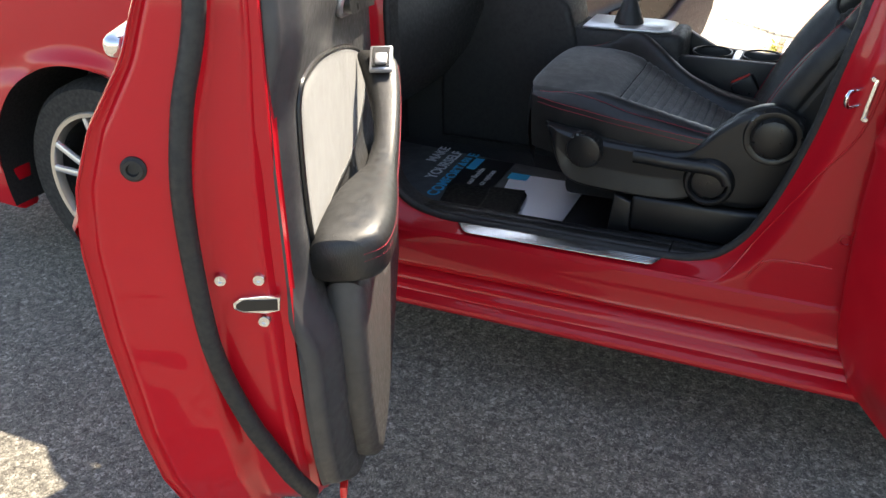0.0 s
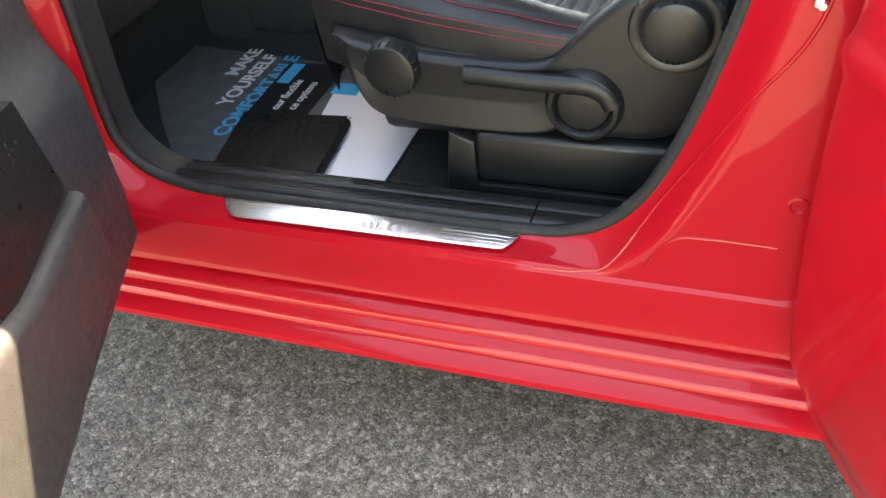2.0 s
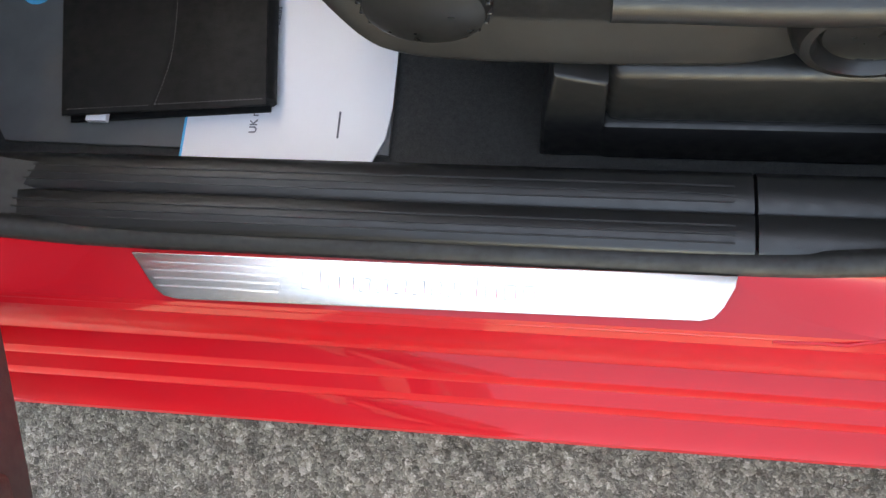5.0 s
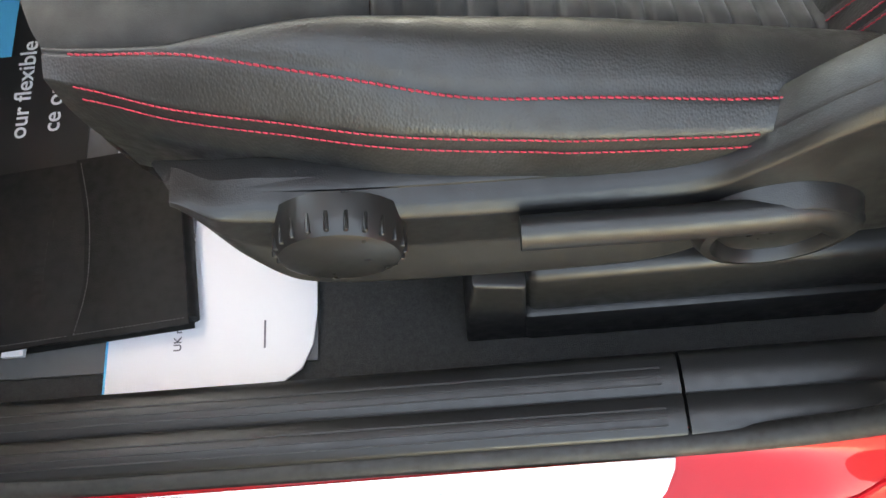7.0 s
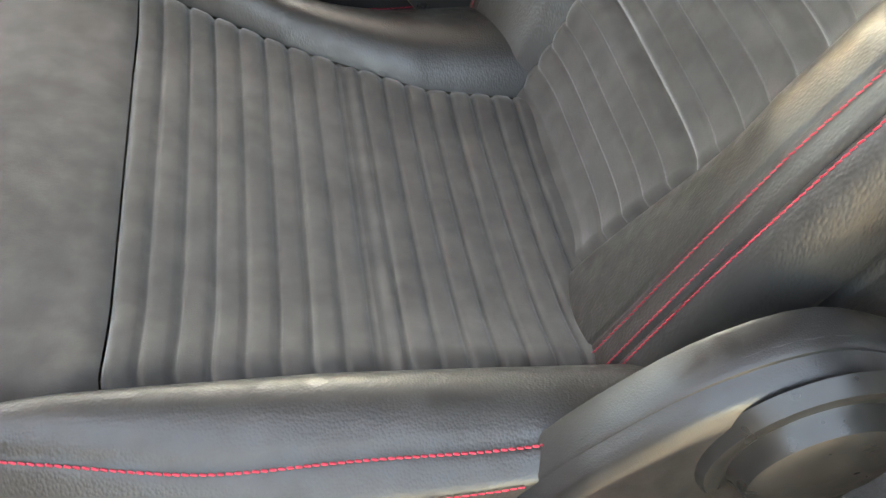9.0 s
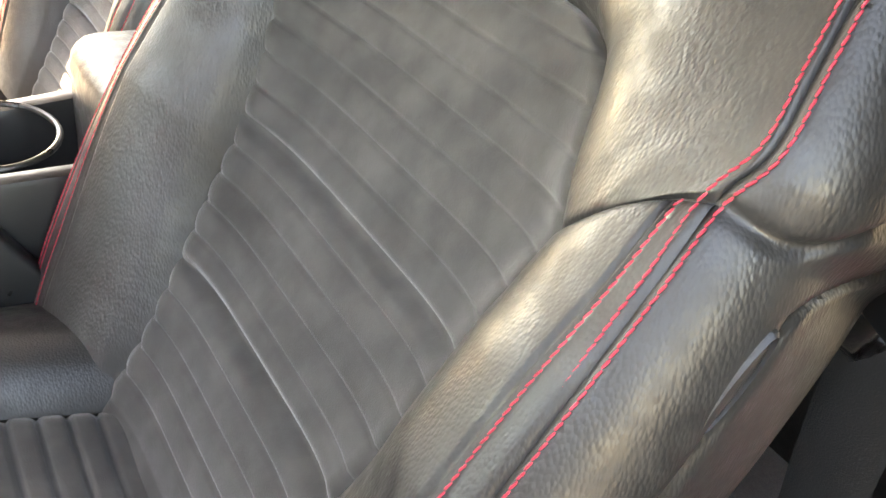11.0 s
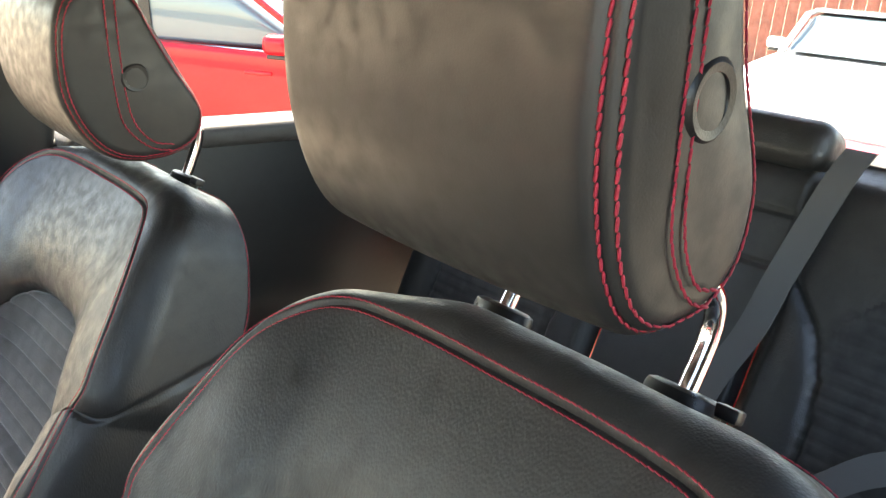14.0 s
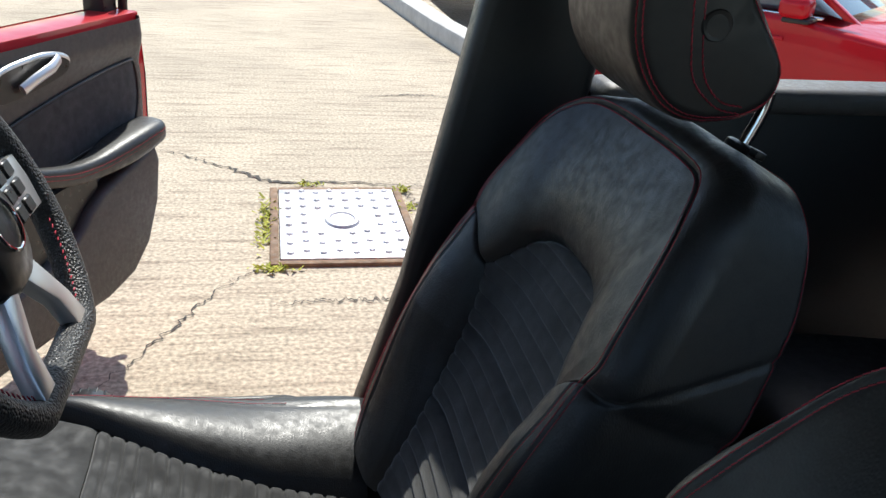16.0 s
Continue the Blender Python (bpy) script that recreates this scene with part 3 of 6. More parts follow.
        n -= 0.008 * bell(v * span, 0.006) * (1 - 0.6 * float(sstep(0.70, 0.8, s))) + 0.0045 * bell((1 - v) * span, 0.0022)
        return w(sg * q[0], q[1], n)
    v, f = grid_mesh(shoulder, 160, 60)
    mesh_ob("shoulder_panel", v, f, M_LEATHER, parent, "grained black leather shoulder panel")

    # outer wrap from the twin seam round to the back
    C = np.concatenate([twin * np.array([-1, 1, 1]), twin[::-1][1:]])
    T = np.gradient(C[:, :2], axis=0)
    T = np.stack([np.convolve(np.pad(T[:, k], 6, mode="edge"), np.ones(13) / 13, "valid") for k in (0, 1)], 1)
    T /= np.linalg.norm(T, axis=1)[:, None]
    Nout = np.stack([-T[:, 1], T[:, 0]], 1)

    def depth_at(c):
        """How far back the flank reaches; it is cut shorter behind the airbag flap."""
        cut = (1 - float(sstep(0.36, 0.50, c[1]))) if flap and c[0] < 0 else 0.0
        return -0.088 + 0.032 * float(sstep(0.48, 0.58, c[1])) + 0.050 * cut

    def wrap(u, v):
        i = int(round(u * (len(C) - 1)))
        v = v ** 1.25
        c, o = C[i], Nout[i]
        top = float(sstep(0.50, 0.578, c[1]))
        corner = bell(c[1] - 0.548, 0.030)
        wid = 0.029 + 0.002 * top + 0.012 * corner * float(sstep(0.08, 0.16, abs(c[0])))
        wid *= 1 - 0.55 * float(sstep(0.06, 0.15, c[0])) * float(sstep(0.40, 0.52, c[1]))
        back = depth_at(c)
        drop = 0.046 - 0.010 * top
        if v < 0.6:
            a = v / 0.6 * math.pi / 2
            out, n = wid * math.sin(a), c[2] - drop * (1 - math.cos(a))
        elif v < 0.92:
            t = (v - 0.6) / 0.32
            out, n = wid - 0.004 * t, c[2] - drop + (back - c[2] + drop) * t
        else:
            t = (v - 0.92) / 0.08
            out, n = wid - 0.004 - 0.045 * t, back - 0.012 * t ** 0.5
        h = c[1] + o[1] * out
        d = 0.0045 * bell(out, 0.0022)
        d += 0.0035 * bell(h - 0.3575 - 0.010 * float(sstep(0.06, 0.03, n)) - 0.7 * max(0.0, 0.045 - n), 0.0035) * float(sstep(0.16, 0.2, abs(c[0])))
        if flap and c[0] < 0 and c[1] < 0.46:
            d += 0.006 * bell(n - 0.028 + 1.1 * max(0.0, c[1] - 0.335), 0.0035) * float(sstep(0.46, 0.40, c[1]))
        return w(c[0] + o[0] * (out - d), c[1] + o[1] * (out - d), n - d * math.cos(min(v / 0.6, 1) * math.pi / 2))
    v, f = grid_mesh(wrap, 600, 60)
    mesh_ob("outer_wrap", v, f, M_LEATHER, parent, "black leather flank")

    def back(u, v):
        i = int(round(u * (len(C) - 1)))
        c, o = C[i], Nout[i]
        n = depth_at(c) - 0.011
        l, h = c[0] + o[0] * -0.019, c[1] + o[1] * -0.019
        return w(l * (1 - v), h + (0.25 - h) * v, n - 0.012 * math.sin(v * math.pi / 2))
    v, f = grid_mesh(back, 120, 8)
    mesh_ob("back_shell", v, f, M_PLASTIC, parent, "black plastic back shell")

    # twin seam, and the single seam along the rear edge of the flank
    for off in (-0.0042, 0.0042):
        pts = [w(c[0] + o[0] * off, c[1] + o[1] * off, c[2] + 0.0004 - 0.5 * max(0.0, off) * 0.3) for c, o in zip(C, Nout)]
        stitches("stitching", pts, [N + 0.3 * np.array([0, o[0], 0]) for o in Nout], parent, slant=0.15)
    for sgn in (-1, 1):
        ks = [k for k in range(len(C)) if C[k][0] * sgn > 0.03 and C[k][1] > (0.44 if flap else 0.0)]
        outw = [np.array([0, Nout[k][0], 0]) + H * Nout[k][1] for k in ks]
        stitches("stitching", [wrap(k / (len(C) - 1), 0.925) + q * 0.0006 for k, q in zip(ks, outw)], outw, parent, slant=0.15)
    if flap:
        k = int(np.argmax(C[:, 1] > 0.308))
        tag = bm_lathe([(0, 0.003), (0.7, 0.003), (0.86, 0.0022), (0.9, 0.004), (0.97, 0.003), (1.0, -0.002)], 32)
        at = w(C[k][0] + Nout[k][0] * 0.0255, 0.306, 0.037)
        tm = Matrix.Translation(at) @ Matrix(((-N[0], H[0], 0, 0), (0, 0, -1, 0), (-N[2], H[2], 0, 0), (0, 0, 0, 1)))
        bmesh.ops.transform(tag, matrix=tm @ Matrix.Diagonal((0.0065, 0.026, 1.2, 1)), verts=tag.verts)
        part("airbag_tag", tag, M_LEATHER, parent, "small oval stitched airbag tag")
    return w, H, N


def headrest(parent, w, cy, ox, oz, rec, deep=0.80, post=0.02):
    """A padded headrest with flat sides on two bent chrome posts."""
    prof = [(0.620, 1.145), (0.598, 1.149), (0.578, 1.162), (0.560, 1.187), (0.547, 1.222), (0.543, 1.262), (0.546, 1.305), (0.558, 1.335), (0.585, 1.349), (0.612, 1.338), (0.634, 1.300), (0.658, 1.255), (0.680, 1.212), (0.684, 1.190), (0.676, 1.166), (0.652, 1.150), (0.620, 1.145)]
    prof = [(0.552 + (x - 0.543) * deep, z) for x, z in prof]
    Q = spline(prof, 96) + np.array([ox, oz])
    ctr = Q[:-1].mean(axis=0)

    def half(x):
        return 0.105 + 0.005 * float(sstep(0.55, 0.68, x - ox))

    def pt(u, v):
        q = Q[int(round(u * 96))]
        d = q - ctr
        r = 0.018
        L = np.linalg.norm(d)
        s = abs(2 * v - 1)
        sg = 1 if v > 0.5 else -1
        if s < 0.62:
            y, k = s / 0.62, 1.0
            k += 0.025 * (1 - (s / 0.62) ** 2)
            p = ctr + d * k
            return np.array([p[0], cy + sg * y * (half(p[0]) - r), p[1]])
        if s < 0.86:
            a = (s - 0.62) / 0.24 * math.pi / 2
            k = 1 - r * (1 - math.cos(a)) / L - 0.0030 / L * math.exp(-((a - 0.62) / 0.10) ** 2)
            p = ctr + d * k
            return np.array([p[0], cy + sg * (half(p[0]) - r + r * math.sin(a)), p[1]])
        t = (s - 0.86) / 0.14
        k = (1 - r / L) * (1 - t)
        p = ctr + d * k
        return np.array([p[0], cy + sg * (half(p[0]) + 0.003 * math.sin(t * math.pi / 2)), p[1]])
    v, f = grid_mesh(pt, 96, 100)
    pad = mesh_ob("headrest", v, f, M_PADLEATHER, parent, "black leather headrest pad")
    for sg in (0.0, 1.0):
        for s in (0.71, 0.79):
            vv = 0.5 + (0.5 if sg else -0.5) * s
            pts, nor = [], []
            for k in range(97):
                nr = np.array([(Q[k] - ctr)[0], 0, (Q[k] - ctr)[1]])
                nr = nr / np.linalg.norm(nr) * 0.8 + np.array([0, 0.6 if sg else -0.6, 0])
                nr /= np.linalg.norm(nr)
                pts.append(pt(k / 96, vv) + nr * 0.0008)
                nor.append(nr)
            stitches("stitching", pts, nor, pad, pitch=0.0062, length=0.0060, r=0.00085, slant=0.14)
        for off in (0.0, 0.0075):
            k_ = deep / 0.80
            hook = [(0.594 - off, 1.335), (0.596 - off, 1.28), (0.600 - off, 1.225), (0.606 - off, 1.193 - off * 0.3), (0.619 - off * 0.4, 1.172 - off * 0.8), (0.634, 1.167 - off)]
            pts = [np.array([q[0] + ox, cy + (1 if sg else -1) * (half(q[0] + ox) + 0.0025), q[1] + oz]) for q in spline([(0.552 + (a - 0.552) * k_, b) for a, b in hook], 60)]
            stitches("stitching", pts, [np.array([0, 1.0 if sg else -1.0, 0])] * 61, pad, pitch=0.0062, length=0.0060, r=0.00085, slant=0.14)
        y = cy + (1 if sg else -1) * (half(ctr[0] + 0.02) + 0.006)
        g = bm_lathe([(0, 0.0012), (0.0085, 0.0012), (0.0098, -0.0005), (0.011, 0.0022), (0.0145, 0.0028), (0.0172, 0.0010), (0.0188, -0.003)], 32, Matrix.Translation((ctr[0] + 0.006, y - (0.006 if sg else -0.006), ctr[1] + 0.004)) @ Matrix.Rotation(radians(-90 if sg else 90), 4, "X"))
        part("release_button", g, M_PLASTIC, pad, "round black release button")
    for l in (-0.075, 0.075):
        y = cy + l + post
        base, up = w(l, 0.596, -0.036), w(l, 0.662, -0.031)
        top = np.array([ctr[0] + 0.012, y, ctr[1] - 0.045])
        mid = up * 0.72 + top * 0.28 + np.array([0.013, 0, 0.010])
        line = [np.array([q[0], y, q[2]]) for q in (base, up, mid, top)]
        part("headrest_post", bm_tube(spline(line, 24), 0.0068, 14), M_CHROME, pad, "bent chrome headrest post")
        g_at = w(l, 0.6135, -0.035)
        g_at[1] = y
        m = Matrix.Translation(g_at) @ Matrix.Rotation(radians(rec - 4), 4, "Y")
        g = bm_lathe([(0.0085, 0.0035), (0.012, 0.0045), (0.0185, 0.0042), (0.0225, 0.0022), (0.0235, -0.002), (0.0235, -0.012)], 32)
        bmesh.ops.transform(g, matrix=m @ Matrix.Diagonal((0.62, 1.12, 0.9, 1)), verts=g.verts)
        part("post_guide", g, M_SMOOTH, parent, "black plastic post guide")
        if l < 0:
            part("release_tab", bm_box(-0.006, 0.006, -0.038, -0.022, -0.004, 0.005, 0.002, 2, m), M_SMOOTH, parent, "small black release tab")


def smooth_table(xs, ys):
    """A rounded version of a table, as two arrays for np.interp."""
    q = spline(list(zip(xs, ys)), 80)
    return q[:, 0], q[:, 1]


def cushion_parts(P, center, dz, side, parent):
    """Seat cushion; side: the sign of y towards the door."""
    X0, X1, XR = -0.150, 0.44, 0.055
    S1 = smooth_table([-0.21, -0.137, -0.078, -0.005, 0.049, 0.119, 0.204, 0.299, 0.45], [0.222, 0.238, 0.249, 0.267, 0.278, 0.289, 0.291, 0.294, 0.296])

    def base(x):
        return float(np.interp(x, [-0.21, -0.17, -0.13, -0.05, 0.04, 0.20, 0.30, 0.44], [0.636, 0.652, 0.654, 0.652, 0.640, 0.600, 0.572, 0.535])) + dz

    def sink(x, l):
        """The seat sinks towards the back, all but the edge on the door side."""
        k = float(np.interp(x, [0.0, 0.08, 0.20, 0.30, 0.44], [0.0, 0.008, 0.024, 0.032, 0.026]))
        return k * (1 - min(1.0, abs(l) / 0.22) ** 2 if l * side > 0 else 1.0)

    def edge_z(x):
        return float(np.interp(x, [-0.20, -0.17, -0.13, 0.0, 0.15, 0.27, 0.44], [0.648, 0.648, 0.641, 0.632, 0.618, 0.604, 0.600])) + dz

    def inner(x, sg=None):
        if sg == side and side < 0:
            return float(np.interp(x, [-0.21, -0.137, -0.064, 0.002, 0.08, 0.177, 0.288, 0.45], [0.214, 0.232, 0.240, 0.234, 0.228, 0.223, 0.222, 0.225]))
        return float(np.interp(x, [-0.21, -0.137, -0.064, 0.002, 0.08, 0.177, 0.288, 0.45], [0.214, 0.230, 0.234, 0.218, 0.182, 0.140, 0.108, 0.095] if side < 0 else [0.214, 0.230, 0.234, 0.222, 0.196, 0.168, 0.152, 0.146]))

    OUT = smooth_table([-0.21, -0.132, -0.071, -0.001, 0.067, 0.151, 0.203, 0.45], [0.238, 0.254, 0.274, 0.289, 0.302, 0.309, 0.311, 0.312])

    def outer(x):
        return float(np.interp(x, *OUT))

    def front_x(l):
        return -0.192 + 0.042 * min(1.0, abs(l) / 0.235) ** 2.6

    def top_z(x, l):
        i_ = inner(x, 1 if l > 0 else -1)
        z = base(x) + 0.008 * float(sstep(-0.08, 0.05, x)) * float(sstep(i_ - 0.07, i_, abs(l))) + 0.020 * float(sstep(0.12, -0.08, x)) * (1 - min(1.0, abs(l) / i_) ** 2)
        return z - sink(x, l) - 0.020 * float(sstep(-0.16, -0.20, x))

    def w(x, l, z):
        return np.array([x, center + l, z])

    def suede(u, v, x0, x1, rib):
        x = x0 + (x1 - x0) * v
        i_ = inner(x, 1 if u > 0.5 else -1)
        l = (2 * u - 1) * i_
        if not rib:
            x = front_x(l) + (x1 - front_x(l)) * v
        d = 0.0
        if rib:
            k = (x - XR) / 0.0200
            d = 0.0040 * math.exp(-(((k + 0.5) % 1 - 0.5) * 0.0200 / 0.0021) ** 2) - 0.001 * abs(math.sin(math.pi * k))
            d += 0.004 * math.exp(-((x - 0.223) / 0.005) ** 2)
        e = (1 - abs(2 * u - 1)) * i_
        d += 0.006 * math.exp(-(e / 0.006) ** 2) + 0.004 * math.exp(-((x - XR) / 0.004) ** 2)
        return w(x, l, top_z(x, l) - d)
    v, f = grid_mesh(lambda u, v: suede(u, v, XR, X1, True), 40, 180)
    mesh_ob("ribbed_panel", v, f, M_SUEDE, parent, "ribbed dark grey suede panel")
    v, f = grid_mesh(lambda u, v: suede(u, v, X0, XR, False), 40, 50)
    mesh_ob("front_panel", v, f, M_SUEDE, parent, "plain dark grey suede panel")

    for sgn in (-1, 1):
        door_side = sgn == side

        def bol(u, v):
            x = X0 + (X1 - X0) * v
            ia, oa = inner(x, sgn), outer(x) - (0.0 if door_side else 0.055 * float(sstep(0.0, 0.25, x)))
            za, ze = top_z(x, sgn * ia), edge_z(x) - (0.0 if door_side else 0.075 * float(sstep(-0.02, 0.20, x)))
            us = 0.5 * (float(np.interp(x, *S1)) - ia) / (oa - ia)
            d = 0.006 * math.exp(-(u * 0.12 / 0.006) ** 2)
            if u <= 0.5:
                t = u / 0.5
                a = ia + (oa - ia) * t
                rise = (0.030 if door_side else 0.040 + 0.035 * bell(x - 0.03, 0.11)) * float(sstep(-0.15, 0.03, x))
                z = za + (ze - za) * t + rise * math.sin(math.pi * t ** 0.8) ** 0.8 * (1 - 0.3 * t)
                d += 0.0022 * math.exp(-((u - us + 0.02) * 0.12 / 0.002) ** 2)
                return w(x, sgn * a, z - d)
            t = (u - 0.5) / 0.5
            bulge = 0.006 * math.sin(math.pi * min(1, t * 1.2))
            return w(x, sgn * (oa + bulge - 0.010 * t), ze - 0.14 * t ** 1.2 - 0.002 * math.exp(-((u - 0.545) / 0.008) ** 2))
        v, f = grid_mesh(bol, 44, 110)
        mesh_ob("bolster", v, f, M_LEATHER, parent)
        for row in range(3):
            pts, nor = [], []
            for v_ in np.linspace(0.03, 0.80 if row == 0 else 0.74, 120):
                x = X0 + (X1 - X0) * v_
                ia, oa = inner(x, sgn), outer(x)
                uu = 0.5 * (float(np.interp(x, *S1)) - ia) / (oa - ia) if row == 0 else (0.508 if row == 1 else 0.570)
                p, q = bol(uu, v_), bol(uu + 0.02, v_)
                q2 = bol(uu, v_ + 0.005)
                nrm = np.cross(q - p, q2 - p)
                nrm /= np.linalg.norm(nrm)
                if nrm[2] < 0 and abs(nrm[2]) > 0.2 or nrm[1] * sgn < -0.3:
                    nrm = -nrm
                pts.append(p + nrm * 0.001)
                nor.append(nrm)
            stitches("stitching", pts, nor, parent, pitch=0.0046, length=0.0039, r=0.00085, slant=0.15)

    def nose(u, v):
        l = (2 * u - 1) * 0.236
        z = top_z(-0.2, l) - 0.18 * v ** 1.3
        return w(front_x(l) - 0.030 * math.sin(v * math.pi / 2) + 0.04 * v * v, l, z)
    v, f = grid_mesh(nose, 40, 16)
    mesh_ob("cushion_front", v, f, M_LEATHER, parent)
    part("seat_pan", bm_box(X0 + 0.10, X1 + 0.03, center - 0.27, center + 0.27, 0.39 + dz, 0.50 + dz, 0.02), M_PLASTIC, parent)


def side_shield(center, dz, side, parent):
    """Plastic side cover with height knob, lever and recline cover."""
    y0 = center + side * 0.285
    y1 = center + side * 0.3325
    top = [(-0.112, 0.594), (-0.06, 0.588), (0.05, 0.575), (0.18, 0.568), (0.255, 0.574), (0.29, 0.600), (0.325, 0.64), (0.38, 0.685), (0.44, 0.70), (0.50, 0.67)]
    bot = [(0.50, 0.56), (0.47, 0.48), (0.42, 0.448), (0.36, 0.445), (0.31, 0.449), (0.282, 0.462), (0.262, 0.448), (0.20, 0.440), (0.10, 0.441), (0.02, 0.446), (-0.03, 0.458), (-0.062, 0.480), (-0.083, 0.520), (-0.101, 0.566), (-0.110, 0.588)]
    if side > 0:
        top = top[:5] + [(0.35, 0.575), (0.43, 0.57), (0.48, 0.55)]
        bot = [(0.48, 0.50)] + bot[2:]
    outl = [(x, z + dz) for x, z in list(spline(top, 40)) + list(spline(bot, 60))]
    bs = bm_slab(outl, min(y0, y1 - side * 0.020), max(y0, y1 - side * 0.020), bev=0.004, seg=2)
    for q in bs.verts:
        q.co.x += 0.012 * float(sstep(-0.05, -0.11, q.co.x)) + 0.026 * float(sstep(0.02, -0.10, q.co.x)) * float(sstep(0.0, 1.0, (q.co.y - y0) / (y1 - y0)))
    sh = part("side_shield", bs, M_PLASTIC, parent, "black grained plastic side shield")
    top_line, bot_line = spline(top, 60), spline(bot, 90)[::-1]
    x_end = min(top_line[-1][0], bot_line[-1][0])

    def shell(u, v):
        """Outer face: rounded along the top, hollowed, and flared to a lip along the bottom."""
        x = -0.112 + (x_end + 0.112) * u ** 1.3
        zt, zb = float(np.interp(x, top_line[:, 0], top_line[:, 1])), float(np.interp(x, bot_line[:, 0], bot_line[:, 1]))
        t = 0.5 - 0.5 * math.cos(math.pi * v)
        bowl = float(np.interp(t, [0, 0.03, 0.08, 0.20, 0.45, 0.70, 0.90, 0.96, 1.0], [-0.022, -0.004, 0.003, 0.000, -0.007, -0.005, -0.003, -0.010, -0.030]))
        plain = float(np.interp(t, [0, 0.03, 0.08, 0.5, 0.92, 0.97, 1.0], [-0.022, -0.008, -0.003, -0.001, -0.003, -0.009, -0.028]))
        k = float(sstep(0.30, 0.22, x)) * float(sstep(-0.10, -0.04, x))
        o = bowl * k + plain * (1 - k)
        o -= 0.012 * float(sstep(-0.08, -0.116, x))
        return (x + 0.026 * float(sstep(0.02, -0.10, x)), y1 + side * o, zb + (zt - zb) * t + dz)
    v, f = grid_mesh(shell, 110, 56)
    mesh_ob("face", v, f, M_PLASTIC, sh)

    def disc(name, x, z, r, h, lab, prof=None, mt=M_SMOOTH):
        p = prof or [(0, h), (r * 0.86, h), (r * 0.95, h - 0.003), (r, h - 0.008), (r, -0.012)]
        g = bm_lathe(p, 40, Matrix.Translation((x, y1, z + dz)) @ Matrix.Rotation(radians(-90 if side > 0 else 90), 4, "X"))
        return part(name, g, mt, sh, lab)
    kb = disc("knob", 0.016, 0.547, 0.046, 0.018, "ribbed black height knob", [(0, 0.018), (0.036, 0.018), (0.041, 0.016), (0.0435, 0.011), (0.045, 0.004), (0.047, -0.012)])
    ring = bm_lathe([(0.040, -0.004), (0.042, 0.010), (0.046, 0.015), (0.052, 0.014), (0.057, 0.007), (0.060, -0.006)], 48, Matrix.Translation((0.316, y1, 0.508 + dz)) @ Matrix.Rotation(radians(-90 if side > 0 else 90), 4, "X"))
    part("pivot_ring", ring, M_PLASTIC, sh, "black plastic ring round the lever pivot")
    disc("handle_pivot", 0.316, 0.508, 0.042, 0.010, "round black lever pivot", [(0, 0.0095), (0.030, 0.0092), (0.038, 0.0075), (0.041, 0.003), (0.042, -0.012)])
    if side < 0:
        disc("recline_cover", 0.440, 0.632, 0.060, 0.020, "round black recline cover", [(0, 0.017), (0.036, 0.0165), (0.043, 0.014), (0.0455, 0.009), (0.047, 0.004), (0.049, 0.0015), (0.056, 0.0045), (0.062, 0.0035), (0.067, -0.006)])
    for k in range(22):
        a = 2 * math.pi * k / 22
        m = Matrix.Translation((0.016, y1, 0.547 + dz)) @ Matrix.Rotation(a, 4, "Y") @ Matrix.Translation((0, 0, 0.0435))
        part("ridge", bm_box(-0.0016, 0.0016, min(0, side * 0.014), max(0, side * 0.014), -0.002, 0.0022, 0.0008, 1, m), M_SMOOTH, kb)
    line = spline([(0.138, 0.551), (0.175, 0.550), (0.225, 0.547), (0.275, 0.546), (0.318, 0.545), (0.346, 0.533), (0.360, 0.512)], 40)
    part("lever", bm_tube([(x, y1 + side * (0.011 - 0.004 * float(sstep(0.30, 0.36, x))), z + dz) for x, z in line], 0.0, 18, flat=(0.0150, 0.0115)), M_PLASTIC, sh, "black plastic height lever")
    return sh


def seat(name, center, dz, dx, rec, side, label, hro):
    s = thing(name, label, "car seat", group="front seats")
    w, H, N = backrest_parts((0.425 + dx, center, 0.525 + dz), center, rec, s, side < 0)
    headrest(s, w, center + side * (0.036 if side < 0 else 0.0), hro[0], hro[1], rec, *((0.80, 0.030) if side < 0 else (1.20, -0.004)))
    cushion_parts(None, center, dz + (-0.088 if side > 0 else 0), side, s)
    side_shield(center, dz + (-0.06 if side > 0 else 0), side, s)
    for k in (0.18, -0.24):
        lo, hi = sorted((center + side * k, center + side * (k + 0.06)))
        part("seat_rail", bm_box(0.16 if k > 0 else -0.10, 0.50, lo, hi, 0.27, 0.40, 0.01), M_SMOOTH, s)
    return s


seat("passenger_seat", 0.55, 0.0, 0.0, RECLINE, -1, "black leather and dark suede sports seat with red stitching", (0.004, -0.008))
seat("driver_seat", 1.28, -0.064, 0.079, 25.0, 1, "black leather sports seat beside the open driver door", (0.088, -0.114))

# ---- cabin ----
FLOOR = 0.278
part("floor", bm_box(-1.0, 1.6, 0.165, 1.62, 0.16, FLOOR), M_CARPET, car, "black carpet")


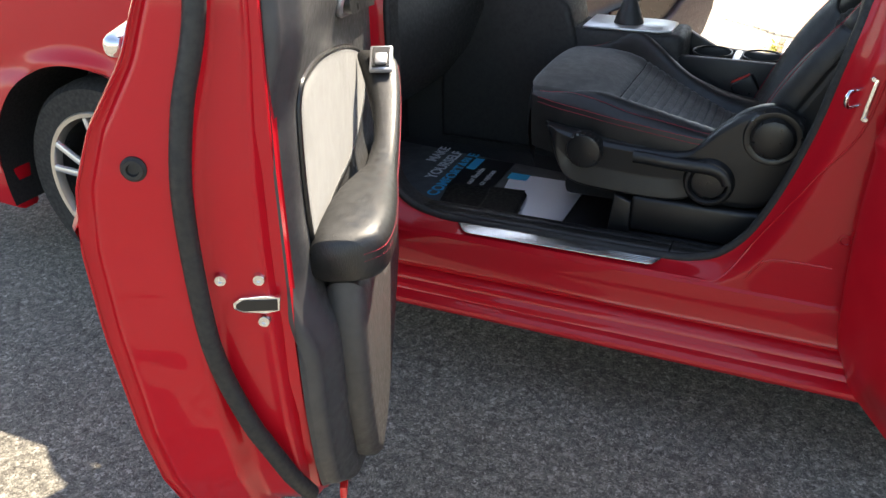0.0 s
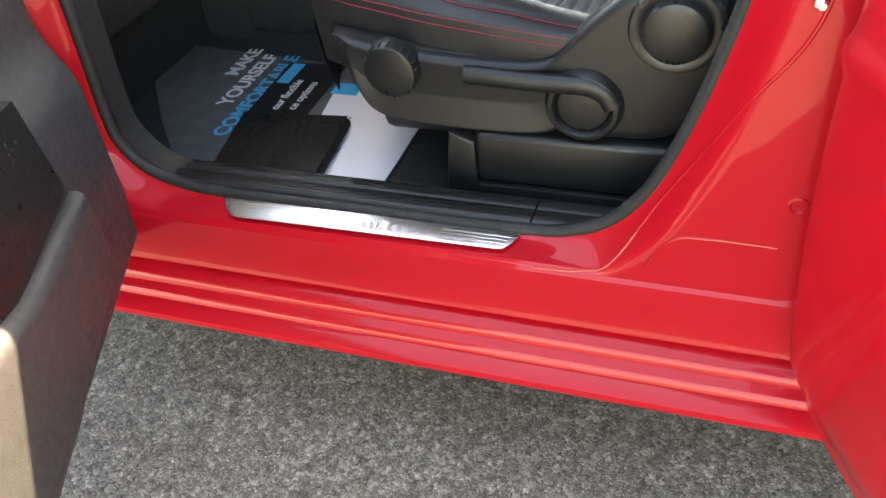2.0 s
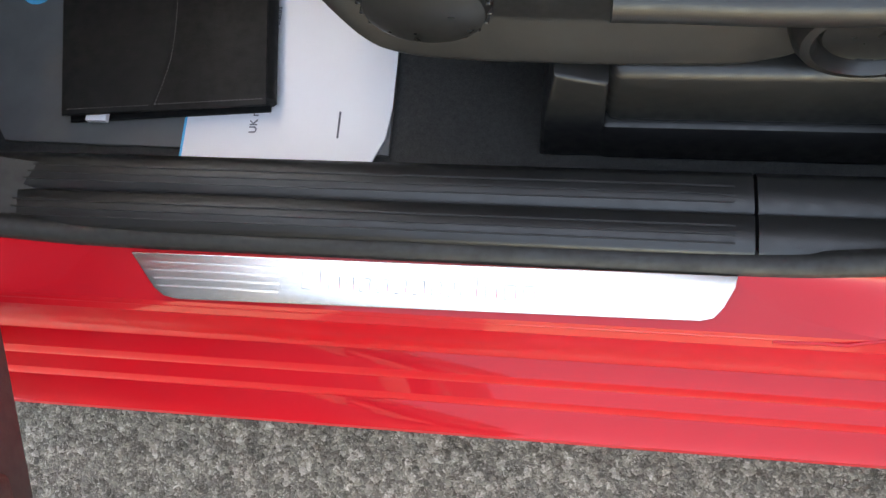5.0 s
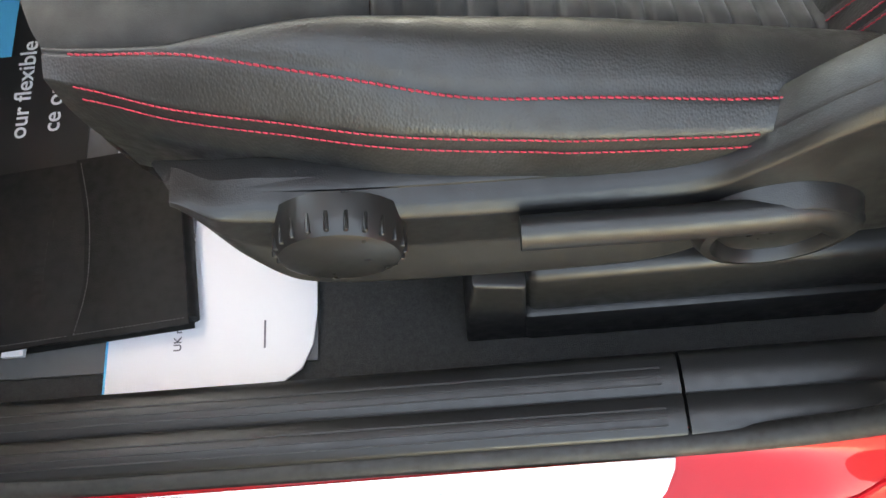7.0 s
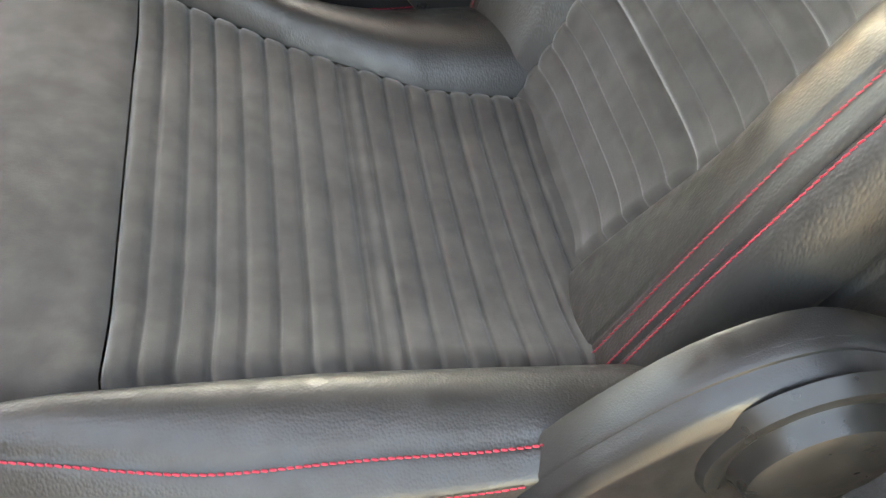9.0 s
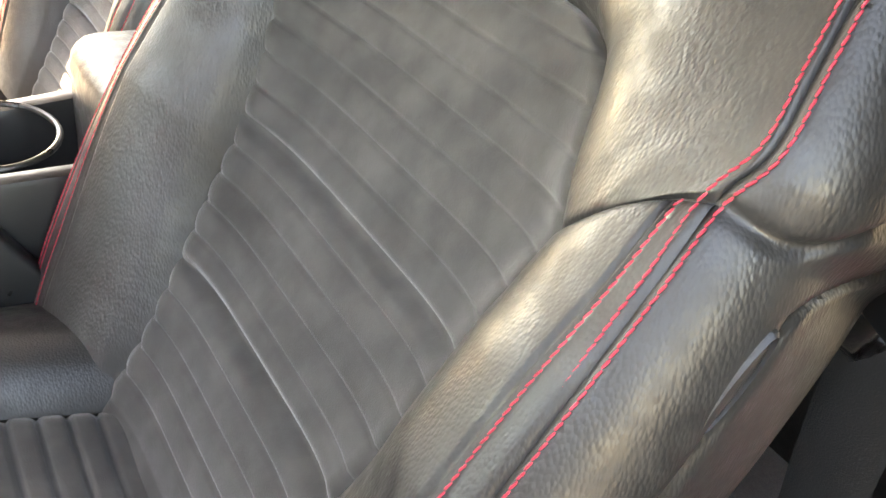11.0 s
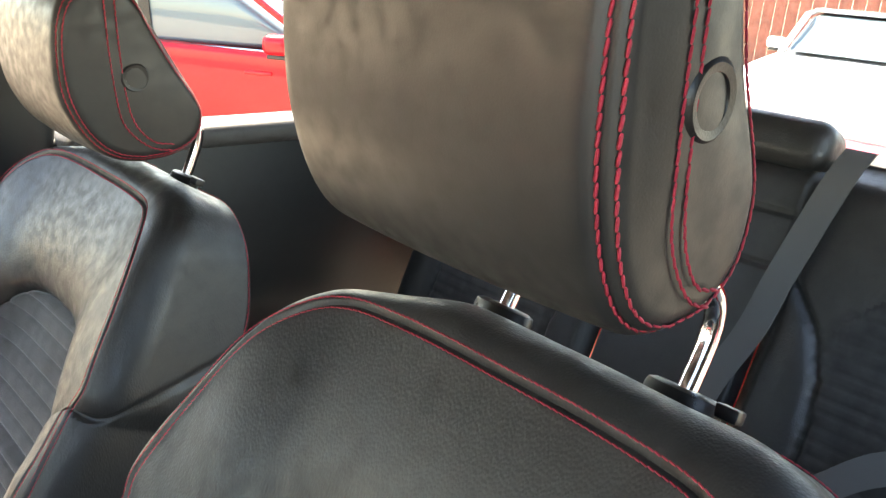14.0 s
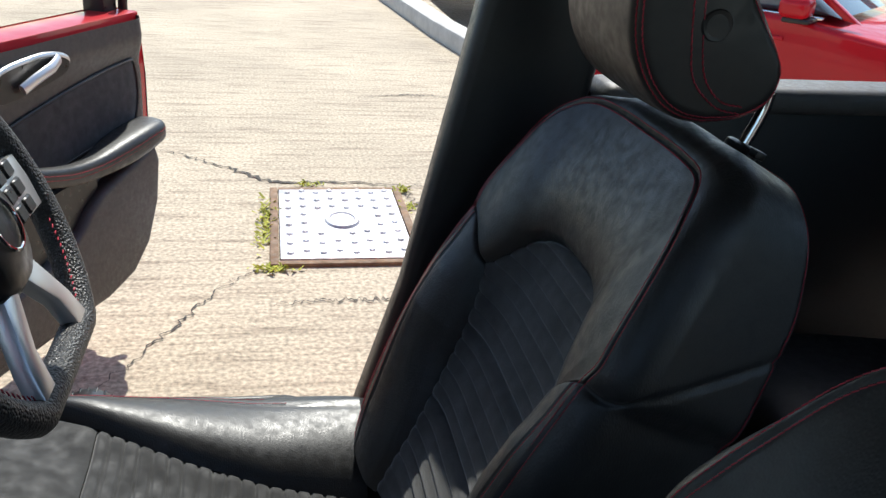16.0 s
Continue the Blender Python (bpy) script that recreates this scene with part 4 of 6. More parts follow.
def trim_strip(x0, x1, lines):
    """Sill trim: two low steps with fine raised lines along them."""
    prof = [(0.092, 0.34), (0.090, 0.372), (0.094, 0.377), (0.122, 0.378), (0.125, 0.374), (0.128, 0.377), (0.155, 0.374), (0.162, 0.368), (0.166, 0.34)]
    ob = part("sill_trim", bm_prism(prof, x0, x1), M_PLASTIC, car, "black plastic sill trim", angle=60)
    if lines:
        for y, z in ((0.100, 0.3775), (0.107, 0.378), (0.114, 0.378), (0.134, 0.3765), (0.141, 0.3757), (0.148, 0.375)):
            part("ridge", bm_box(x0 + 0.07, x1 - 0.015, y - 0.0007, y + 0.0007, z - 0.002, z + 0.0009), M_PLASTIC, ob)


trim_strip(-0.46, 0.2605, True)
trim_strip(0.2635, 0.66, False)
part("inner_sill_wall", bm_box(-0.9, 1.5, 0.12, 0.168, 0.17, 0.345, 0.01), M_CARPET, car)
part("tunnel", bm_box(-1.0, 1.2, 0.80, 0.975, 0.20, 0.52, 0.03, 3), M_CARPET, car)
part("footwell_wall", bm_box(-1.15, -0.98, 0.1, 1.68, 0.2, 1.0), M_CARPET, car)
part("kick_panel", bm_box(-1.0, -0.49, 0.10, 0.18, 0.26, 0.95, 0.02), M_DASH, car)
part("dashboard", bm_slab([(-1.1, 0.45), (-0.72, 0.45), (-0.60, 0.52), (-0.52, 0.62), (-0.47, 0.74), (-0.47, 0.84), (-0.54, 0.92), (-1.1, 0.96)], 0.12, 1.66, bev=0.03, seg=3), M_DASH, car)

# center console with gear lever and cup holders
cons = thing("center_console", "black center console with silver trim and cup holders", "center console")
part("console_body", bm_box(-0.6, 0.14, 0.80, 0.975, 0.40, 0.700, 0.02, 3), M_DASH, cons)
part("console_tower", bm_slab([(-0.62, 0.30), (-0.20, 0.30), (-0.17, 0.66), (-0.20, 0.76), (-0.30, 0.84), (-0.62, 0.90)], 0.785, 0.985, bev=0.02, seg=3), M_DASH, cons)
part("armrest_box", bm_box(0.435, 0.68, 0.795, 0.98, 0.40, 0.70, 0.03, 4), M_LEATHER, cons, "black leather armrest")
part("console_body", bm_box(0.13, 0.44, 0.80, 0.822, 0.40, 0.645, 0.008), M_PLASTIC, cons)
part("console_body", bm_slab([(0.12, 0.40), (0.44, 0.40), (0.44, 0.640), (0.36, 0.632), (0.22, 0.640), (0.12, 0.690)], 0.953, 0.978, bev=0.008), M_PLASTIC, cons)
part("holder_floor", bm_box(0.13, 0.44, 0.815, 0.96, 0.40, 0.555), M_SMOOTH, cons)
part("holder_bridge", bm_box(0.272, 0.298, 0.815, 0.96, 0.52, 0.637, 0.008, 2), M_SILVER, cons, "silver bridge between the cup holders")
for cx in (0.215, 0.355):
    part("cup_ring", bm_tube([(cx + 0.055 * math.cos(a), 0.888 + 0.062 * math.sin(a), 0.643) for a in np.linspace(0, 2 * math.pi, 40, endpoint=False)], 0.003, 8, closed=True), M_SMOOTH, cons, "dark cup holder rim")
part("silver_trim", bm_slab([(-0.16, 0.805), (0.06, 0.81), (0.10, 0.83), (0.10, 0.945), (0.06, 0.965), (-0.16, 0.97)], 0.699, 0.708, "xy", bev=0.004, seg=2), M_SILVER, cons, "satin silver trim plate")
part("gaiter", bm_lathe([(0.045, 0.0), (0.040, 0.02), (0.028, 0.05), (0.020, 0.075), (0.016, 0.085)], 20, Matrix.Translation((-0.04, 0.888, 0.706))), M_LEATHER, cons, "black leather gaiter")
part("gear_knob", bm_lathe([(0, 0.06), (0.018, 0.057), (0.026, 0.040), (0.022, 0.015), (0.014, 0.0)], 24, Matrix.Translation((-0.04, 0.888, 0.781))), M_CHROME, cons, "chrome and black gear knob")
buckle = thing("belt_buckle", "black seat belt buckle with a red button", "seat belt")
BK = Matrix.Translation((0.312, 0.783, 0.600)) @ Matrix.Rotation(radians(-31), 4, "Y")
part("housing", bm_box(-0.034, 0.034, -0.014, 0.014, -0.12, 0.0, 0.006, 3, BK), M_SMOOTH, buckle)
part("button", bm_box(-0.027, 0.027, -0.009, 0.009, -0.004, 0.003, 0.0025, 2, BK), mat("red_plastic", (0.6, 0.03, 0.02), 0.4), buckle, "red plastic button")

# sill plate
sp = thing("sill_plate", "brushed stainless steel sill plate with embossed lines", parent=car)
pl = [(-0.262, 0.0735), (0.25, 0.0775), (0.2485, 0.068), (0.240, 0.052), (0.232, 0.043), (0.222, 0.0405), (-0.215, 0.0345), (-0.228, 0.037), (-0.238, 0.044)]
SLOPE = Matrix.Rotation(radians(8), 4, "X")
part("plate", bm_slab(pl, 0.3615, 0.364, "xy", bev=0.001, m=Matrix.Translation((0, 0.055, 0.3585)) @ SLOPE @ Matrix.Translation((0, -0.055, -0.3595))), M_STEEL, sp)
PLM = Matrix.Translation((0, 0.055, 0.3585)) @ SLOPE @ Matrix.Translation((0, -0.055, -0.3595))
for k in range(4):
    y = 0.0455 + 0.0068 * k
    for x0, x1 in ((-0.236 - 0.002 * k, -0.125), (0.130, 0.228 + 0.004 * k)):
        part("raised_line", bm_box(x0, x1, y - 0.001, y + 0.001, 0.3635, 0.3648, 0.0004, 1, PLM), M_STEEL, sp)
x = -0.105
for wd in (0.020, 0.012, 0.008, 0.011, 0.012, 0.012, 0.012, 0.010, 0.007, 0.017, 0.012, 0.012, 0.012):
    part("emboss_bar", bm_box(x, x + wd * 0.82, 0.049, 0.061 + (0.005 if wd > 0.015 else 0), 0.3635, 0.3647, 0.0006, 1, PLM), M_STEEL, sp)
    x += wd + 0.0035

# seat rail cover
box = thing("rail_cover", "black plastic seat rail cover on the carpet", "rail cover")
part("cover_side", bm_box(0.140, 0.47, 0.205, 0.30, FLOOR, 0.352, 0.006, 2), M_PLASTIC, box)
part("cover_top", bm_box(0.142, 0.47, 0.209, 0.30, 0.355, 0.446, 0.010, 3), M_PLASTIC, box)
part("cover_end", bm_slab([(0.085, FLOOR), (0.152, FLOOR), (0.146, 0.30), (0.142, 0.36), (0.142, 0.43), (0.10, 0.445), (0.09, 0.36)], 0.207, 0.30, bev=0.004, seg=3), M_PLASTIC, box)

# paper mat, leaflets, wallet
fm = part("floor_mat", bm_slab([(-0.47, 0.205), (-0.06, 0.20), (-0.06, 0.66), (-0.78, 0.74), (-0.86, 0.70), (-0.73, 0.525), (-0.62, 0.385), (-0.52, 0.275)], FLOOR, FLOOR + 0.006, "xy", bev=0.002), M_MAT)
tagged(fm, "dark grey printed paper mat on the carpet", "floor mat")
ZT = FLOOR + 0.0062


def flat_text(words, size, x, y, deg, material, parent, z=ZT):
    return text_mesh("lettering", words, size, Matrix.Translation((x, y, z)) @ Matrix.Rotation(radians(deg), 4, "Z"), material, parent)


flat_text("MAKE", 0.050, -0.562, 0.605, 90, M_WHITE, fm)
flat_text("YOURSELF", 0.050, -0.508, 0.480, 90, M_WHITE, fm)
flat_text("COMFORTABLE", 0.050, -0.452, 0.362, 90, M_BLUE, fm)
bk = part("leaflet", bm_slab([(-0.272, 0.172), (-0.13, 0.172), (-0.10, 0.176), (-0.075, 0.192), (-0.064, 0.216), (-0.060, 0.25), (-0.060, 0.60), (-0.30, 0.60), (-0.272, 0.40)], FLOOR + 0.007, FLOOR + 0.0095, "xy"), M_PAPER)
tagged(bk, "white printed leaflet lying on the mat", "leaflet")
part("blue_edge", bm_box(-0.2728, -0.2705, 0.1725, 0.40, FLOOR + 0.0094, FLOOR + 0.0099), M_BLUE, bk)
part("blue_band", bm_slab([(-0.302, 0.555), (-0.24, 0.555), (-0.24, 0.602), (-0.302, 0.602)], FLOOR + 0.0094, FLOOR + 0.0099, "xy"), M_BLUE, bk)
M_GREYINK = mat("grey_ink", (0.10, 0.10, 0.13), 0.6)
flat_text("black", 0.034, -0.212, 0.40, 90, M_GREYINK, bk, FLOOR + 0.0097)
flat_text("UK resi", 0.011, -0.196, 0.218, 90, M_GREYINK, bk, FLOOR + 0.0097)
flat_text("credit subject to status", 0.009, -0.187, 0.275, 90, M_GREYINK, bk, FLOOR + 0.0097)
part("print_bar", bm_box(-0.113, -0.111, 0.215, 0.243, FLOOR + 0.0094, FLOOR + 0.0098), M_GREYINK, bk)
bl = part("dark_leaflet", bm_slab([(-0.45, 0.43), (-0.315, 0.43), (-0.318, 0.68), (-0.46, 0.68)], FLOOR + 0.0065, FLOOR + 0.0085, "xy"), mat("black_card", (0.014, 0.014, 0.015), 0.45))
tagged(bl, "black leaflet with white print on the mat", "leaflet")
flat_text("our flexible", 0.028, -0.388, 0.475, 90, M_WHITE, bl, FLOOR + 0.0087)
flat_text("ce options", 0.028, -0.350, 0.480, 90, M_WHITE, bl, FLOOR + 0.0087)
part("blue_corner", bm_box(-0.448, -0.418, 0.585, 0.675, FLOOR + 0.0084, FLOOR + 0.0088), M_BLUE, bl)
wl = thing("document_wallet", "closed black leather document wallet lying on the leaflets", "document wallet")
WZ0 = FLOOR + 0.010
wo = [(-0.395, 0.224), (-0.182, 0.240), (-0.205, 0.435), (-0.432, 0.418)]
part("cover", bm_slab(wo, WZ0 + 0.016, WZ0 + 0.021, "xy", bev=0.002), M_WALLET, wl)
part("cover", bm_slab(wo, WZ0, WZ0 + 0.004, "xy", bev=0.0015), M_WALLET, wl)
part("pages", bm_slab([(-0.385, 0.232), (-0.215, 0.245), (-0.235, 0.425), (-0.42, 0.41)], WZ0 + 0.004, WZ0 + 0.016, "xy"), M_SMOOTH, wl)
part("flap", bm_slab([(-0.300, 0.229), (-0.180, 0.2385), (-0.203, 0.437), (-0.312, 0.428), (-0.296, 0.36), (-0.290, 0.29)], WZ0 + 0.0205, WZ0 + 0.0235, "xy", bev=0.0012), M_WALLET, wl)
part("fold", bm_tube([(-0.186, 0.246, WZ0 + 0.011), (-0.207, 0.43, WZ0 + 0.011)], 0.0115, 12), M_WALLET, wl)
part("tag", bm_box(-0.372, -0.350, 0.222, 0.232, WZ0 + 0.008, WZ0 + 0.014), M_PAPER, wl, "white paper tag")
M_GTHREAD = mat("grey_thread", (0.12, 0.12, 0.12), 0.7)
for off in (0.004, ):
    p0, p1, p2 = np.array([-0.390, 0.230, WZ0 + 0.0212]), np.array([-0.302, 0.2362, WZ0 + 0.0212]), np.array([-0.184, 0.2445, WZ0 + 0.0237])
    stitches("wallet_stitching", spline([p0, p1], 30), [(0, 0, 1)] * 31, wl, 0.004, 0.003, 0.0004, 0, M_GTHREAD)
    stitches("wallet_stitching", spline([p1 + np.array([0.006, 0, 0.0025]), p2], 30), [(0, 0, 1)] * 31, wl, 0.004, 0.003, 0.0004, 0, M_GTHREAD)
    stitches("wallet_stitching", spline([(-0.295, 0.235, WZ0 + 0.0237), (-0.286, 0.29, WZ0 + 0.0237), (-0.291, 0.36, WZ0 + 0.0237), (-0.306, 0.424, WZ0 + 0.0237)], 60), [(0, 0, 1)] * 61, wl, 0.004, 0.003, 0.0004, 0, M_GTHREAD)
x = 0.30
for k, wd in enumerate((0.014, 0.008, 0.006, 0.008, 0.008, 0.008, 0.008, 0.007, 0.012, 0.008, 0.008, 0.008)):
    part("emboss_bar", bm_box(-0.343, -0.334 if wd < 0.011 else -0.330, x - 0.03, x - 0.03 + wd * 0.8, WZ0 + 0.0206, WZ0 + 0.0212), M_WALLET, wl)
    x += wd + 0.002

# striker on the pillar
stk = thing("door_striker", "chrome door striker loop on the red pillar", parent=car)
part("base_plate", bm_slab([(0.592, 0.758), (0.601, 0.752), (0.606, 0.790), (0.612, 0.834), (0.604, 0.842), (0.597, 0.800)], 0.024, 0.036, bev=0.003), M_CHROME, stk)
part("loop", bm_tube(spline([(0.584, 0.036, 0.815), (0.566, 0.010, 0.815), (0.560, 0.002, 0.800), (0.566, 0.010, 0.785), (0.586, 0.036, 0.785)], 24), 0.0045, 10), M_CHROME, stk)
for z in (0.760, 0.838):
    part("bolt", bm_lathe([(0, 0.004), (0.004, 0.004), (0.0055, 0.0)], 16, Matrix.Translation((0.601, 0.025, z)) @ Matrix.Rotation(radians(90), 4, "X")), M_STEEL, stk)


# ---- doors ----
def interp_z(tab):
    zs, vs = [p[0] for p in tab], [p[1] for p in tab]
    return lambda z: float(np.interp(z, zs, vs))


O_OUT = interp_z([(0.30, 0.140), (0.40, 0.158), (0.50, 0.170), (0.667, 0.180), (0.78, 0.186), (0.87, 0.188), (0.946, 0.178), (1.01, 0.154), (1.08, 0.110), (1.16, 0.080), (1.3, 0.02)])
L_END = interp_z([(0.28, 0.80), (0.31, 0.93), (0.36, 1.02), (0.42, 1.075), (0.50, 1.11), (0.60, 1.135), (0.75, 1.15), (0.95, 1.155), (1.3, 1.12)])


def door(hinge, ang, side, label, suede, zs=1.0):
    """Door in its own frame: s along its length from the hinge, o outwards, z up."""
    d = thing("car_door", label, group="front doors", parent=car)
    m = Matrix.Translation(hinge) @ Matrix.Rotation(radians(ang), 4, "Z") @ Matrix.Diagonal((1, side, zs, 1))

    def W(s, o, z):
        return np.array(m @ Vector((s, o, z)))

    def skin(u, v):
        z = 0.285 + (1.16 - 0.285) * v
        L = L_END(z) + 0.010
        s = L * u
        o = O_OUT(z) - 0.01 * (1 - u) ** 2
        if u > 0.985:
            o -= 0.010 * (u - 0.985) / 0.015
        o += 0.008 * math.exp(-((z - 0.90) / 0.012) ** 2)
        return W(s, o, z)
    v, f = grid_mesh(skin, 80, 60)
    mesh_ob("outer_skin", v, f, M_RED, d)

    # end face from the outer skin to the inner trim, with its pressed shapes
    def end(u, v):
        z = 0.29 + (1.16 - 0.29) * v
        o0, o1 = O_OUT(z) - 0.006, -0.038
        o = o0 + (o1 - o0) * u
        s = L_END(z) - 0.012 * float(sstep(0.06, 0.0, u)) * 0 + 0.008
        s -= 0.020 * float(sstep(0.50, 0.62, u))
        s -= 0.006 * math.exp(-((u - 0.06) / 0.03) ** 2)
        s += 0.004 * math.exp(-((u - 0.90) / 0.05) ** 2)
        s -= 0.034 * max(0.0, u - 0.88) / 0.12
        for zz in (0.80, 0.71, 0.87):
            s -= 0.004 * math.exp(-((z - zz) / 0.010) ** 2 - ((u - 0.25) / 0.12) ** 2)
        return W(s, o, z)
    v, f = grid_mesh(end, 50, 70)
    mesh_ob("end_face", v, f, M_RED, d)
    part("inner_frame", bm_slab([(0.0, 0.30), (0.80, 0.295), (0.93, 0.32), (1.00, 0.37), (1.06, 0.43), (1.09, 0.52), (1.12, 0.66), (1.13, 0.80), (1.135, 1.0), (1.12, 1.16), (0.0, 1.16)], -0.036, 0.07, bev=0.004, m=m), M_RED, d)
    # weather seal
    sp_ = [(1.30, 0.005), (1.14, 0.022), (1.085, 0.033), (1.03, 0.048), (0.945, 0.060), (0.84, 0.062), (0.73, 0.056), (0.647, 0.038), (0.56, 0.010), (0.50, -0.010), (0.45, -0.028)]
    pts = [W(L_END(z) + 0.006, o, z) for z, o in spline(sp_, 60)]
    part("door_seal", bm_tube(pts, 0.0, 12, flat=(0.012, 0.012)), M_RUBBER, d, "black rubber seal")
    # latch and bolts
    part("latch", bm_slab([(-0.026, 0.782), (-0.028, 0.800), (-0.010, 0.803), (0.018, 0.800), (0.028, 0.793), (0.028, 0.785), (0.018, 0.780), (-0.010, 0.778)], 1.139, 1.146, "yz", bev=0.002, m=m), M_CHROME, d, "chrome door latch")
    # flat dark plate on the latch in place of its shaded slot
    part("slot_shade", bm_slab([(-0.024, 0.784), (-0.025, 0.7985), (0.015, 0.798), (0.024, 0.792), (0.024, 0.787), (0.016, 0.783)], 1.1455, 1.1475, "yz", m=m), M_SMOOTH, d)
    for o, z in ((0.038, 0.824), (-0.006, 0.824), (-0.006, 0.768)):
        part("bolt", bm_lathe([(0, 0.003), (0.003, 0.003), (0.003, 0.005), (0.0065, 0.005), (0.008, 0.0), (0.008, -0.01)], 18, m @ Matrix.Translation((1.1425, o, z)) @ Matrix.Rotation(radians(90), 4, "Y")), M_STEEL, d, "steel screw")
    part("plug", bm_lathe([(0, 0.0), (0.006, 0.0), (0.007, 0.003), (0.011, 0.003), (0.012, 0.001), (0.014, 0.0), (0.014, -0.02)], 24, m @ Matrix.Translation((1.163, 0.106, 0.969)) @ Matrix.Rotation(radians(90), 4, "Y")), M_RUBBER, d, "black rubber plug")
    part("outer_handle", bm_box(0.98, 1.125, 0.105, 0.130, 1.075, 1.10, 0.010, 3, m), M_CHROME, d, "chrome outer handle")
    part("window_frame", bm_box(1.06, 1.12, 0.02, 0.085, 1.10, 1.30, 0.01, 2, m), M_SMOOTH, d)

    # trim panel: its face depth over s and z
    def face(s, z):
        o = -0.052 - 0.006 * float(sstep(0.9, 0.5, s))
        o -= 0.030 * float(sstep(0.78, 0.66, z - 0.10 * (s - 0.9)))        # lower half stands proud
        o += 0.022 * float(sstep(L_END(z) - 0.09, L_END(z) - 0.03, s)) ** 2   # rolls back at the rear edge
        o -= 0.020 * float(sstep(0.99, 1.10, z))
        return o

    def trim(u, v):
        z = 0.30 + (1.15 - 0.30) * v
        L = L_END(z) - 0.040 - 0.035 * float(sstep(0.45, 0.30, z))
        if u < 0.85:
            s = 0.02 + (L - 0.02) * u / 0.85
            return W(s, face(s, z), z)
        t = (u - 0.85) / 0.15
        a, o0 = min(1.0, t / 0.6) * math.pi / 2, face(L, z)
        o = o0 + 0.020 * (1 - math.cos(a))
        if t > 0.6:
            o += (-0.037 - o) * (t - 0.6) / 0.4
        return W(L + 0.014 * math.sin(a) + 0.012 * max(0.0, t - 0.6), o, z)
    v, f = grid_mesh(trim, 110, 90)
    mesh_ob("trim_panel", v, f, M_DOORTRIM, d, "black plastic trim panel")
    # suede insert
    ins = knots([(0.22, 0.80), (0.226, 0.828), (0.366, 0.885), (0.613, 0.955), (0.874, 1.006), (1.0, 1.022), (1.045, 1.018), (1.06, 0.97), (1.062, 0.90), (1.045, 0.83), (1.02, 0.80), (0.85, 0.79), (0.6, 0.76), (0.42, 0.76), (0.28, 0.775), (0.22, 0.80)], 96)
    cs, cz = ins[:-1].mean(axis=0)

    def insert(u, v):
        p = ins[int(round(u * 96))]
        s, z = p[0] + (cs - p[0]) * v, p[1] + (cz - p[1]) * v
        return W(s, face(s, z) - 0.001 - 0.004 * float(sstep(0.0, 0.06, v)), z)
    v, f = grid_mesh(insert, 96, 24)
    mesh_ob("suede_insert", v, f, suede, d, "grey suede insert")
    rim = [W(p[0], face(p[0], p[1]) - 0.002, p[1]) for p in ins[:-1]]
    part("insert_rim", bm_tube(rim, 0.004, 8, closed=True), M_PLASTIC, d)
    # armrest that rises into the pull handle
    cen = [(1.06, -0.085, 0.812, 0.036, 0.034), (1.035, -0.098, 0.810, 0.046, 0.047), (0.97, -0.105, 0.806, 0.052, 0.050), (0.88, -0.108, 0.795, 0.054, 0.046), (0.80, -0.115, 0.790, 0.046, 0.036), (0.74, -0.122, 0.790, 0.040, 0.026), (0.66, -0.126, 0.800, 0.038, 0.022), (0.57, -0.124, 0.828, 0.036, 0.024), (0.50, -0.116, 0.860, 0.034, 0.030), (0.45, -0.106, 0.885, 0.028, 0.033), (0.42, -0.09, 0.898, 0.016, 0.026)]
    K = knots(cen, 60)

    def arm(u, v):
        s, o, z, hz, ho = K[int(round(u * 60))]
        a = 2 * math.pi * v
        c, sn = math.cos(a), math.sin(a)
        return W(s, o + ho * math.copysign(abs(c) ** 0.6, c), z - 0.012 + hz * 0.8 * math.copysign(abs(sn) ** 0.6, sn))
    v, f = grid_mesh(arm, 60, 32)
    f.append(tuple(range(32)))
    f.append(tuple(range(60 * 33 + 31, 60 * 33 - 1, -1)))
    mesh_ob("armrest", v, f, M_LEATHER, d, "black leather armrest with a red seam")
    pts, nor = [], []
    for k in range(61):
        s, o, z, hz, ho = K[k]
        pts.append(W(s, o - ho * 0.985, z - 0.012 + hz * 0.25))
        nor.append(np.array(m.to_3x3() @ Vector((0, -1, 0.15))))
    stitches("stitching", pts, nor, d, slant=0.2)
    stitches("stitching", [p + np.array([0, 0, -0.010]) for p in pts], nor, d, slant=0.2)
    sm = m @ Matrix.Translation((0.475, -0.112, 0.897)) @ Matrix.Rotation(radians(24), 4, "Y")
    part("switch_frame", bm_box(-0.034, 0.034, -0.021, 0.021, -0.006, 0.004, 0.004, 2, sm), M_SILVER, d, "silver switch frame")
    part("switch_plate", bm_box(-0.028, 0.028, -0.016, 0.016, 0.0, 0.0055, 0.001, 1, sm), M_SMOOTH, d)
    part("window_switch", bm_box(-0.005, 0.024, -0.011, 0.011, 0.005, 0.012, 0.003, 2, sm), M_SILVER, d, "silver window switch")
    # inner handle in its chrome surround
    if zs == 1.0:
        hp = knots([(0.17, 0.930), (0.40, 0.972), (0.65, 1.016), (0.668, 1.055), (0.62, 1.095), (0.40, 1.06), (0.16, 1.0), (0.12, 0.96), (0.17, 0.930)], 48)
        grip = [W(0.61, -0.082, 1.070), W(0.53, -0.098, 1.052), W(0.42, -0.098, 1.022), W(0.36, -0.088, 1.000)]
    else:
        hp = knots([(0.52, 1.022), (0.52, 1.082), (0.56, 1.107), (0.68, 1.117), (0.755, 1.097), (0.755, 1.062), (0.70, 1.042), (0.58, 1.022), (0.52, 1.022)], 48)
